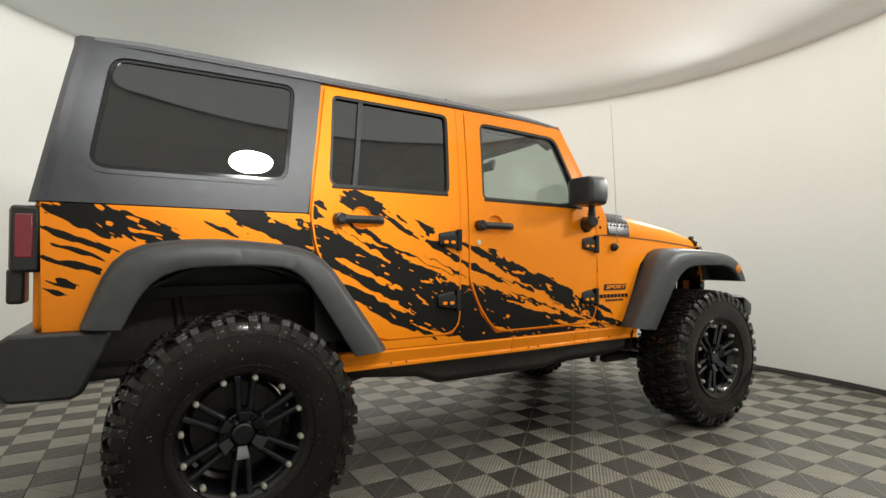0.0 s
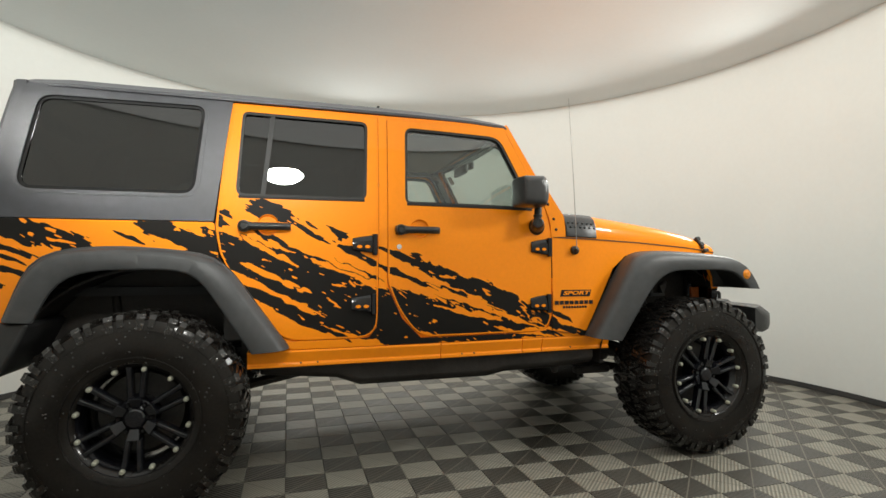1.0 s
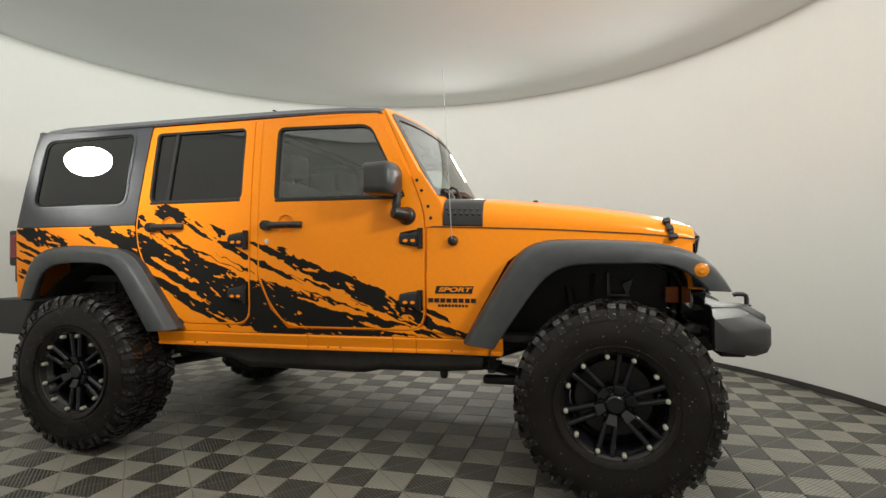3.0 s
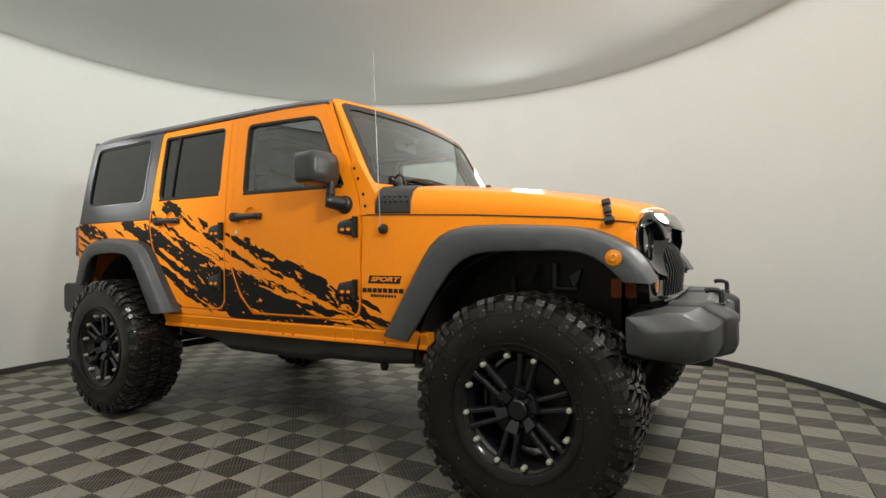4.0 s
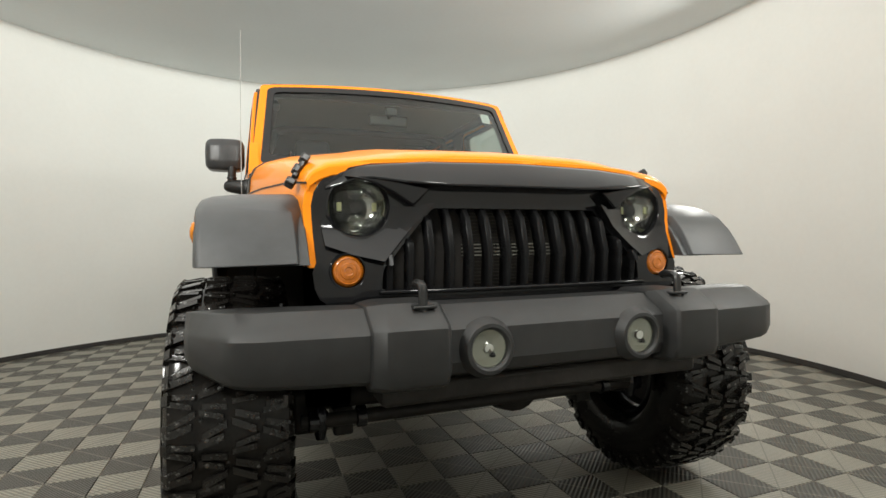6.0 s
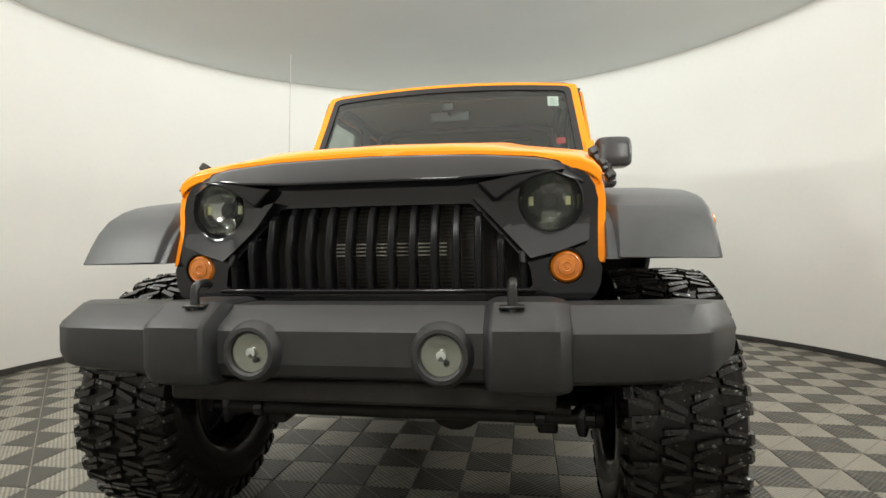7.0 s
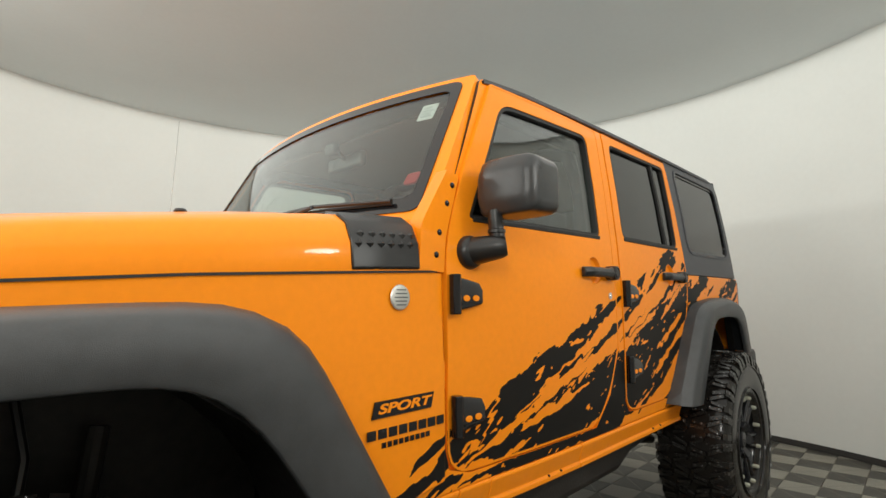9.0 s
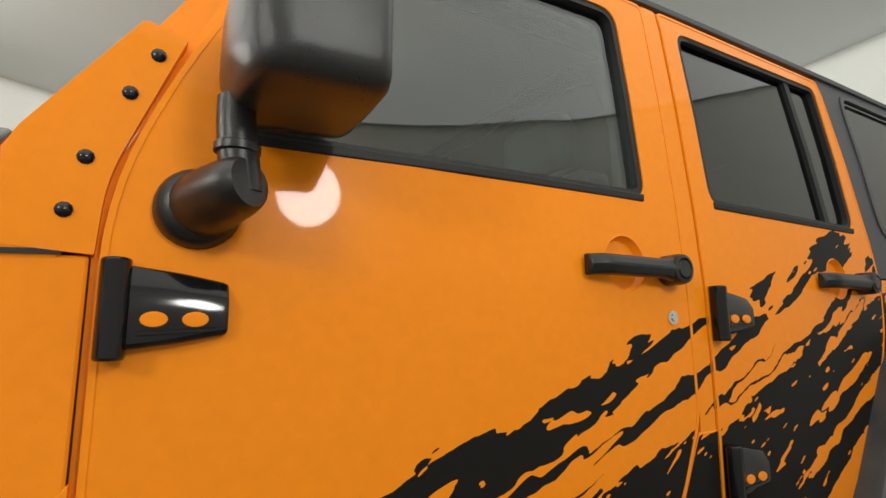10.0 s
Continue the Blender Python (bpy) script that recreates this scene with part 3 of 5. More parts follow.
for s in (-1, 1):
    fd = door(s, "front_door", FD, FW, side_glass, "orange front door with black splash decal and clear window", (-0.208, 1.262))
    rd = door(s, "rear_door", RD, RW, tint_glass, "orange rear door with black splash decal and dark tinted window", (-0.956, 1.266))
    for dd, x0, x1, z0, z1 in ((fd, -0.274, 0.450, 1.3905, 1.385), (rd, -1.090, -0.494, 1.3995, 1.4015)):
        Shape().loft([[(x, s * (flank(x, z) + o), z + h) for o, h in ((-0.01, -0.009), (0.004, -0.007), (0.005, 0.006), (-0.01, 0.010))] for x, z in ((x0, z0), ((x0 + x1) / 2, (z0 + z1) / 2), (x1, z1))]).part("belt_seal", seal, dd, "black rubber strip below the window", bevel=0.002)
    handle(s, -0.338, 1.254, fd)
    handle(s, -1.086, 1.258, rd)
    hinge(s, 0.438, 1.173, fd)
    hinge(s, 0.434, 0.858, fd)
    hinge(s, -0.556, 1.178, rd)
    hinge(s, -0.562, 0.880, rd)
    Shape().lathe([(0.0, 0.006), (0.006, 0.006), (0.007, 0.004), (0.013, 0.004), (0.0135, 0.0)], (-0.318, s * flank(-0.318, 1.17), 1.168), "y", 18, s).part("door_lock", chrome, fd, "round chrome lock")
    div = Shape().loft([[(x + dx, s * (flank(x, z) + o), z) for dx, o in ((-0.011, -0.022), (-0.011, -0.006), (0.011, -0.006), (0.011, -0.022))] for x, z in ((-0.982, 1.405), (-0.96, 1.6), (-0.938, 1.812))])
    div.part("window_bar", seal, rd, "black upright bar in the rear window")

    # body behind and round the doors
    ring_out = rounded([(-1.13, 1.86), (-1.19, 1.26), (-1.17, 1.13), (-0.96, 0.79), (-0.85, 0.62), (0.57, 0.62), (0.60, 1.0), (0.585, 1.31), (0.33, 1.86)], 0.02)
    Shape().sheet(ring_out, on_flank(s, -0.014), on_flank(s, -0.06), [grow(FW, 0.02), grow(RW, 0.02)], XC, ZC).part("door_surround", paint, car, rim_mat=black, rear_too=True)
    Shape().sheet(rounded([(-0.419, 1.848), (-0.425, 0.72), (-0.376, 0.72), (-0.379, 0.985), (-0.375, 1.848)], 0.004), on_flank(s, -0.002), on_flank(s, -0.03), (), (), ZC).part("pillar", splash, car, bevel=0.003)
    # sill: decal strip above, folded rocker below
    sill = [(-0.888, 0.706), (-0.845, 0.666), (0.80, 0.664), (0.76, 0.80), (0.574, 1.0), (0.574, 0.79), (0.552, 0.72), (0.47, 0.697), (-0.2, 0.697), (-0.3, 0.80), (-0.374, 0.96), (-0.43, 0.96), (-0.433, 0.76), (-0.47, 0.712), (-0.53, 0.706)]
    Shape().sheet(sill, on_flank(s, -0.001), on_flank(s, -0.03), (), XC, ZC).part("sill_panel", splash, car, bevel=0.003, rim_mat=paint)
    rk = Shape()
    for x0, x1 in ((-1.045, -0.0915), (-0.089, 0.3885), (0.391, 0.512), (0.515, 0.955)):
        rk.loft([[(x, s * (flank(x, 0.66) + o), z) for o, z in ((0.0, 0.663), (0.004, 0.655), (-0.012, 0.603), (-0.006, 0.597), (-0.006, 0.582), (-0.06, 0.582), (-0.06, 0.663))] for x in np.linspace(x0, x1, 8)])
    rk = rk.part("rocker", paint, car, "orange rocker panel under the doors", bevel=0.003)
    for bx in (-0.80, -0.72, 0.03, 0.1, 0.7):
        Shape().lathe([(0.0, 0.003), (0.004, 0.002), (0.0045, -0.004)], (bx, s * (flank(bx, 0.66) - 0.007), 0.60), "y", 8, s).part("clip", black, rk)
    # rear quarter and front fender
    q = [(-1.192, 1.274), (-1.172, 1.12), (-1.105, 0.998), (-0.98, 0.80), (-0.87, 0.708), (-0.86, 0.67), (-0.93, 0.67), (-1.12, 0.98), (-1.22, 1.085), (-1.5, 1.115), (-1.76, 1.115), (-1.885, 1.055), (-1.965, 0.835), (-2.09, 0.835), (-2.10, 1.274)]
    Shape().sheet(q, on_flank(s), on_flank(s, -0.04), (), XC, ZC).part("rear_quarter_panel", splash, car, "orange rear quarter with black splash decal", bevel=0.005, rim_mat=chassis_m, rear_too=True)
    fen = [(0.575, 0.70), (0.78, 0.67), (0.99, 1.05), (1.09, 1.125), (1.66, 1.115), (1.77, 1.075), (1.822, 0.98), (1.830, 0.915), (1.846, 0.915), (1.846, 1.08), (1.846, 1.150), (1.655, 1.177), (1.2, 1.205), (0.575, 1.230)]
    Shape().sheet(fen, lambda a, b: (a, s * (fender_y(a) + 0.004 * math.sin(b * 9)), b), lambda a, b: (a, s * (fender_y(a) - 0.04), b), (), (0.7, 0.8, 0.9, 1.0, 1.1, 1.25, 1.4, 1.6, 1.75), (0.8, 0.9, 1.0, 1.1)).part(
        "front_fender", splash, car, "orange front fender", bevel=0.005, rim_mat=chassis_m, rear_too=True)

# rear wall of the tub
Shape().box((-2.098, 0, 1.06), (0.05, 1.60, 0.45)).part("tailgate", paint, car, bevel=0.02)

# ---- bonnet ----
HX = (0.60, 0.70, 0.80, 0.90, 1.0, 1.2, 1.4, 1.6, 1.72, 1.80, 1.835, 1.853, 1.862)
SEAM = lambda x: lerp(x, (0.57, 1.2, 1.655, 1.853, 1.9), (1.235, 1.210, 1.182, 1.157, 1.155))
TOPZ = lambda x: lerp(x, (0.6, 0.88, 1.37, 1.6, 1.72, 1.80, 1.835, 1.853, 1.862), (1.378, 1.366, 1.314, 1.279, 1.256, 1.236, 1.226, 1.217, 1.208))


def bonnet_line(x, off=0.0, us=None):
    """Half a cross-section of the bonnet from its side seam to its middle."""
    yf, zs, zt = fender_y(x), SEAM(x), TOPZ(x)
    h = max(0.004, zt - zs)
    g = lerp(x, (0.6, 1.0, 1.72, 1.862), (0.0, 1.0, 1.0, 0.2))
    f = min(1, max(0, (x - 1.5) / 0.3))     # the front corners are rounder
    pts = [(yf, zs), (yf - 0.006, zs + (0.45 - 0.15 * f) * h), (yf - 0.028, zs + (0.78 - 0.16 * f) * h), (yf - 0.065, zs + (0.95 - 0.06 * f) * h), (yf - 0.11, zs + 1.0 * h), (yf - 0.25, zt + 0.012 + 0.006 * g), (yf - 0.30, zt + 0.022 + 0.007 * g), (0.22, zt + 0.034), (0.0, zt + 0.038)]
    if off:
        out = []
        for i, p in enumerate(pts):
            a, b = pts[max(0, i - 1)], pts[min(len(pts) - 1, i + 1)]
            t = Vector((b[0] - a[0], b[1] - a[1])).normalized()
            out.append((p[0] + t.y * off, p[1] - t.x * off))
        pts = out
    return pts


rings = []
for x in HX:
    half = bonnet_line(x)
    bow = lambda y: x + 0.030 * max(0, (x - 1.5) / 0.36) ** 2 * (1 - (y / 0.66) ** 2)
    up = [(bow(y), y, z) for y, z in half] + [(bow(y), -y, z) for y, z in reversed(half[:-1])]
    und = [(xx, y * 0.985, z - 0.03) for xx, y, z in reversed(up)]
    rings.append(up + und)
bonnet = Shape().loft(rings).part("bonnet", paint, car, "orange bonnet", bevel=0.006)
for s in (-1, 1):
    # black strip along the seam, drawn for the shade in the gap
    Shape().loft([[(x, s * (fender_y(x) + o), SEAM(x) + d) for o, d in ((0.0006, 0.0), (0.0006, -0.0055), (-0.03, -0.0055), (-0.03, 0.0))] for x in HX]).part("bonnet_gap_strip", seal, bonnet)
    # ribbed black cover over the bonnet's rear corner
    rings = []
    for x in np.linspace(0.665, 0.868, 9):
        a = bonnet_line(x, 0.006)[:5]
        b = bonnet_line(x, -0.004)[:5]
        mid = [((a[0][0]), a[0][1] + 0.006)] + a[1:]
        rings.append([(x, s * y, z) for y, z in mid] + [(x, s * y, z) for y, z in reversed(b)])
    cc = Shape().loft(rings).part("bonnet_corner_cover", black, bonnet, "black studded cover on the bonnet's rear corner", bevel=0.003)
    dia = Shape()
    for i in range(6):
        for j in range(2):
            x = 0.684 + 0.031 * i + (0.0 if j % 2 else 0.012)
            t = 0.95 + 0.47 * j
            k = int(t)
            line = bonnet_line(x, 0.0065)
            y, z = (line[k][m] + (line[k + 1][m] - line[k][m]) * (t - k) for m in (0, 1))
            nrm = Vector((0, line[k + 1][1] - line[k][1], -(line[k + 1][0] - line[k][0]))).normalized()
            c = Vector((x, y, z))
            e = Vector((1, 0, 0)) * 0.0115
            g = nrm.cross(Vector((1, 0, 0))) * 0.0100
            vs = [c + e, c + g, c - e, c - g, c + nrm * 0.006]
            dia.add([(p.x, s * p.y, p.z) for p in vs], [(0, 1, 4), (1, 2, 4), (2, 3, 4), (3, 0, 4)])
    tagged(dia.part("stud_pattern", black, cc, sharp=10), kind="stuff")
    # rubber latch of the bonnet
    lx, ly, lz = 1.755, fender_y(1.755), 1.184
    la = holder("bonnet_latch", bonnet)
    tilt = Matrix.Rotation(radians(s * 30), 4, "X") @ Matrix.Rotation(radians(-14), 4, "Y")

    def bit(name, up, out, d):
        v = tilt @ Vector((0, s * out, up))
        Shape().box(Vector((lx, s * (ly + 0.006), lz)) + v, d, tilt).part(name, black, la, bevel=0.006)

    bit("catch", 0.066, 0.004, (0.036, 0.028, 0.028))
    bit("strap", 0.03, 0.002, (0.025, 0.018, 0.075))
    bit("buckle", 0.022, 0.008, (0.032, 0.023, 0.030))
    bit("foot", -0.026, 0.004, (0.042, 0.030, 0.024))
    # stop bumper on the bonnet
    Shape().lathe([(0.0, 0.028), (0.012, 0.026), (0.016, 0.02), (0.011, 0.012), (0.014, 0.0)], (1.10, s * 0.42, TOPZ(1.10) + 0.016), "z", 14).part("rubber_stop", black, bonnet)

# cowl between bonnet and windscreen
Shape().loft([[(0.555, y, 1.30), (0.555, y, 1.375), (0.61, y, 1.372), (0.63, y, 1.33), (0.63, y, 1.30)] for y in (-0.74, -0.3, 0.3, 0.74)]).part("cowl", black, car, "black cowl panel below the windscreen", bevel=0.006)

# ---- windscreen ----
WT, WBOT = (0.325, 1.882), (0.655, 1.330)     # x, z of the frame's top and bottom edge


def on_screen(off):
    """(y, t): across the car, and 0 at the frame's foot to 1 at its top."""
    n = Vector((WT[1] - WBOT[1], 0, WBOT[0] - WT[0])).normalized()

    def place(a, b):
        bow = 0.098 * (1 - (a / 0.78) ** 2) * (0.7 + 0.3 * b)
        p = Vector((WBOT[0] + (WT[0] - WBOT[0]) * b, a, WBOT[1] + (WT[1] - WBOT[1]) * b)) + n * (off - 0.01) + Vector((bow, 0, 0.16 * bow))
        return tuple(p)
    return place


YC = tuple(np.linspace(-0.7, 0.7, 15))
frame_out = rounded([(-0.795, 0.0), (-0.73, 1.0), (0.73, 1.0), (0.795, 0.0)], [0.01, 0.03, 0.03, 0.01])
frame_in = rounded([(-0.742, 0.13), (-0.692, 0.962), (0.692, 0.962), (0.742, 0.13)], 0.045)
screen = holder("windscreen", car)
Shape().sheet(frame_out, on_screen(0.0), on_screen(-0.065), [frame_in], YC, (0.2, 0.5, 0.8)).part("screen_frame", paint, screen, "orange windscreen frame", bevel=0.012, segments=3)
Shape().sheet(grow(frame_out, -0.012), on_screen(-0.030), on_screen(-0.078), [grow(frame_in, -0.006)], YC, (0.2, 0.5, 0.8)).part("inner_trim", black, screen, "black trim inside the windscreen frame")
frit = rounded([(-0.702, 0.21), (-0.662, 0.905), (0.662, 0.905), (0.702, 0.21)], 0.04)
Shape().sheet(grow(frame_in, 0.002), on_screen(0.004), on_screen(0.001), [frit], YC, (0.2, 0.5, 0.8)).part("black_border", gloss, screen, "black printed border of the windscreen")
Shape().sheet(grow(frame_in, 0.001), on_screen(-0.001), on_screen(-0.005), (), YC, (0.2, 0.5, 0.8)).part("screen_pane", glass("windscreen_glass", (0.80, 0.84, 0.82), ior=1.42), screen)
st = Shape().sheet([(0.565, 0.735), (0.565, 0.845), (0.625, 0.845), (0.625, 0.735)], on_screen(-0.006), on_screen(-0.008)).part("sticker", white_card, screen, "white paper sticker behind the windscreen")
bars = Shape()
for k in range(4):
    bars.sheet([(0.573, 0.755 + 0.02 * k), (0.573, 0.762 + 0.02 * k), (0.617 - 0.012 * (k % 2), 0.762 + 0.02 * k), (0.617 - 0.012 * (k % 2), 0.755 + 0.02 * k)], on_screen(-0.0052), on_screen(-0.0058))
bars.part("print_bars", material("grey_print", (0.35, 0.4, 0.4), 0.7), st)
Shape().sheet(rounded([(0.605, 0.34), (0.605, 0.41), (0.655, 0.415), (0.65, 0.35)], 0.015), on_screen(-0.03), on_screen(-0.036)).part("red_tag", red_tag, screen, "small red tag on the dashboard side of the windscreen")
for s in (-1, 1):
    # hinge bracket at the foot of the pillar, with its bolts
    br = rounded([(0.572, 1.229), (0.664, 1.236), (0.655, 1.35), (0.545, 1.515), (0.497, 1.503), (0.508, 1.474), (0.567, 1.315)], [0.002, 0.004, 0.02, 0.006, 0.004, 0.05, 0.05])
    bk = Shape().sheet(br, lambda a, b: (a, s * (0.802 - 0.045 * max(0, b - 1.3)), b), lambda a, b: (a, s * 0.75, b), (), (), (1.3, 1.4)).part("pillar_bracket", paint, screen, "orange bracket with dark bolts", bevel=0.005)
    for bx, bz in ((0.528, 1.472), (0.553, 1.418), (0.588, 1.335), (0.602, 1.275)):
        Shape().lathe([(0.0, 0.004), (0.004, 0.0035), (0.0065, 0.002), (0.0085, 0.0), (0.0085, -0.006)], (bx, s * (0.8035 - 0.045 * max(0, bz - 1.3)), bz), "y", 10, s).part("bolt", satin, bk)
    for by, bt in ((0.745, 0.055), (0.70, 0.04)):
        p = on_screen(0.0)(s * by, bt)
        Shape().lathe([(0.0, 0.005), (0.005, 0.004), (0.008, 0.0), (0.008, -0.01)], p, "x", 10).part("bolt", satin, bk)
# wipers: a pivot on the cowl, a cranked arm and a blade lying along the foot of the glass
for y0, y1 in ((-0.58, -0.02), (0.06, 0.60)):
    w = holder("wiper", screen)
    px, pz = 0.655, 1.385
    Shape().lathe([(0.022, -0.03), (0.022, 0.0), (0.018, 0.014), (0.010, 0.022), (0.0, 0.024)], (px, y0, pz + 0.012), "z", 14).part("pivot", black, w)
    pm = on_screen(0.034)((y0 + y1) / 2, 0.185)
    Shape().tube([(px, y0, pz + 0.030), (px - 0.012, y0 + 0.04, pz + 0.052), tuple(Vector(pm).lerp(Vector((px, y0, pz + 0.055)), 0.4)), pm], 0.011, 8, 0.007).part("arm", black, w)
    Shape().tube([on_screen(0.016)(y0 + 0.08, 0.205), on_screen(0.028)((y0 + y1) / 2, 0.195), on_screen(0.016)(y1 + 0.05, 0.18)], 0.007, 6).part("blade_spine", black, w)
    Shape().tube([on_screen(0.010)(y0 + 0.08, 0.20), on_screen(0.012)((y0 + y1) / 2, 0.187), on_screen(0.010)(y1 + 0.05, 0.172)], 0.004, 6).part("blade", seal, w)
# washer nozzle and hose at the foot of the glass
wn = holder("washer_nozzle", screen)
Shape().lathe([(0.0, 0.020), (0.012, 0.016), (0.018, 0.004), (0.018, -0.010), (0.012, -0.05)], (0.624, -0.60, 1.432), "z", 14).part("cap", gloss, wn)
Shape().tube([(0.722, -0.60, 1.360), (0.706, -0.60, 1.408), (0.690, -0.60, 1.440), (0.668, -0.60, 1.452), (0.628, -0.60, 1.430)], 0.007, 8).part("hose", seal, wn)
# ---- hardtop ----
top = holder("hardtop", car)


def roof_line(x):
    """Half a cross-section of the roof, from its drip rail to its middle."""
    e = lerp(x, (-2.02, -1.9, -0.5, 0.0, 0.2, 0.335), (-0.010, 0.012, 0.012, 0.008, -0.006, -0.028))
    crown = lerp(x, (-0.2, 0.335), (1.0, 0.25))
    w = lerp(x, (-2.02, -1.9, -1.0, 0.335), (0.772, 0.788, 0.782, 0.748))
    return [(w + 0.004, 1.858 + e * 0.6), (w + 0.004, 1.872 + e * 0.6), (w - 0.018, 1.880 + e), (w - 0.040, 1.899 + e), (w - 0.085, 1.913 + e), (0.45, 1.913 + 0.014 * crown + e), (0.0, 1.913 + 0.02 * crown + e)]


rings = []
for x in (-2.0, -1.985, -1.945, -1.8, -1.2, -0.6, -0.415, -0.2, 0.1, 0.25, 0.305, 0.316):
    h = roof_line(x)
    drop = 0.03 if x == -2.0 else 0.012 if x == 0.316 else 0.0
    fore = lambda y: x + 0.092 * (1 - (y / 0.78) ** 2) * max(0, (x + 0.2) / 0.516)
    up = [(fore(y), y, z - drop * (i > 1)) for i, (y, z) in enumerate(h)] + [(fore(y), -y, z - drop * (i < len(h) - 2)) for i, (y, z) in enumerate(reversed(h[:-1]))]
    rings.append(up + [(x, 0.6, 1.84), (x, -0.6, 1.84)][::-1])
Shape().loft(rings).part("roof", hardtop_m, top, "black textured plastic roof", bevel=0.005)
Shape().box((-0.395, 0, 1.9415), (0.012, 1.30, 0.006)).part("roof_seam", seal, top)
QW = rounded([(-1.905, 1.822), (-1.240, 1.828), (-1.282, 1.404), (-1.975, 1.404)], [0.06, 0.05, 0.06, 0.07])
QO = [(-1.122, 1.866), (-1.196, 1.279), (-2.085, 1.279), (-1.968, 1.866)]
for s in (-1, 1):
    hs = Shape().sheet(rounded(QO, [0.004, 0.004, 0.02, 0.03]), on_flank(s, -0.004), on_flank(s, -0.035), [grow(QW, 0.012)], XC + (-2.0, -1.8, -1.6, -1.4, -1.3), ZC).part("side_wall", hardtop_m, top, "black textured hardtop side", bevel=0.008)
    # raised lip round the quarter window
    lip = grow(QW, 0.018)
    Shape().sheet(lip, on_flank(s, -0.0005), on_flank(s, -0.02), [grow(QW, 0.001)], XC, ZC).part("window_surround", hardtop_m, hs, bevel=0.007)
    Shape().sheet(grow(QW, 0.001), on_flank(s, -0.007), on_flank(s, -0.03), [grow(QW, -0.014)], XC, ZC).part("window_seal", gloss, hs)
    Shape().sheet(grow(QW, -0.012), on_flank(s, -0.013), on_flank(s, -0.017), (), XC, ZC).part("quarter_pane", tint_glass, hs, "dark tinted quarter window")
    # rounded rear corner post
    rings = []
    for z in (1.279, 1.5, 1.7, 1.80, 1.86, 1.885):
        xr = lerp(z, (1.279, 1.866), (-2.085, -1.968))
        y = flank(xr, z) - 0.004
        rings.append([(xr + 0.01, s * y, z), (xr - 0.028, s * (y - 0.006), z), (xr - 0.05, s * (y - 0.03), z), (xr - 0.056, s * (y - 0.07), z), (xr - 0.03, s * (y - 0.09), z), (xr + 0.01, s * (y - 0.05), z)])
    Shape().loft(rings).part("corner_post", hardtop_m, top)
Shape().loft([[(-2.112, y, 1.279), (-2.01, y, 1.875), (-1.98, y, 1.875), (-2.08, y, 1.279)] for y in (-0.72, 0.72)]).part("rear_window", tint_glass, top, "dark tinted rear window")

# ---- wheel-arch flares ----


def flare(s, outer, inner, body, label, width=0.945, contact=None):
    """A plastic arch between an outer and an inner line of (x, z) points, running out from the body's side."""
    def smooth(pts, n=26):
        p = np.array(pts, float)
        d = np.r_[0, np.cumsum(np.linalg.norm(np.diff(p, axis=0), axis=1))]
        t = np.linspace(0, d[-1], n)
        q = np.c_[np.interp(t, d, p[:, 0]), np.interp(t, d, p[:, 1])]
        for _ in range(2):
            q[1:-1] = (q[:-2] + 2 * q[1:-1] + q[2:]) / 4
        return q
    o, i, c = smooth(outer), smooth(inner), smooth(contact or outer)
    rings = []
    for k, ((ax, az), (bx, bz)) in enumerate(zip(o, i)):
        cx, cz = c[k]
        yb = body(cx, cz)
        e = 0.018
        dx, dz = (bx - ax), (bz - az)
        w = width - 0.012 * abs(k / 25 - 0.5) - (0.004 * max(0, (k - 20) / 5) ** 1.5 if contact else 0)
        tip = min(1, max(0, (k - 18) / 4)) if contact else 0     # the front end closes with a flat face
        m = 0.5 + 0.42 * tip
        rings.append([(cx, s * (yb - 0.006), cz + 0.004), (cx + (ax - cx) * m, s * (yb + (0.5 - 0.4 * tip) * (w - yb)), cz + (az - cz) * m + 0.004), (ax + dx * 0.03, s * (w - 0.045 + 0.022 * tip), az + dz * 0.03), (ax + dx * 0.13, s * (w - 0.016 + 0.010 * tip), az + dz * 0.13),
                      (ax + dx * 0.32, s * w, az + dz * 0.32), (ax + dx * 0.92, s * (w + 0.002), az + dz * 0.92), (bx, s * (w - 0.004), bz), (bx, s * (w - 0.02), bz),
                      (ax + dx * 0.8, s * (w - 0.03), az + dz * 0.8), (ax + dx * 0.35, s * (w - 0.05), az + dz * 0.35), (ax + dx * 0.2, s * (yb - 0.004), az + dz * 0.2)])
    return Shape().loft(rings).part("wheel_arch_flare", plastic, car, label, sharp=50, bevel=0.003)


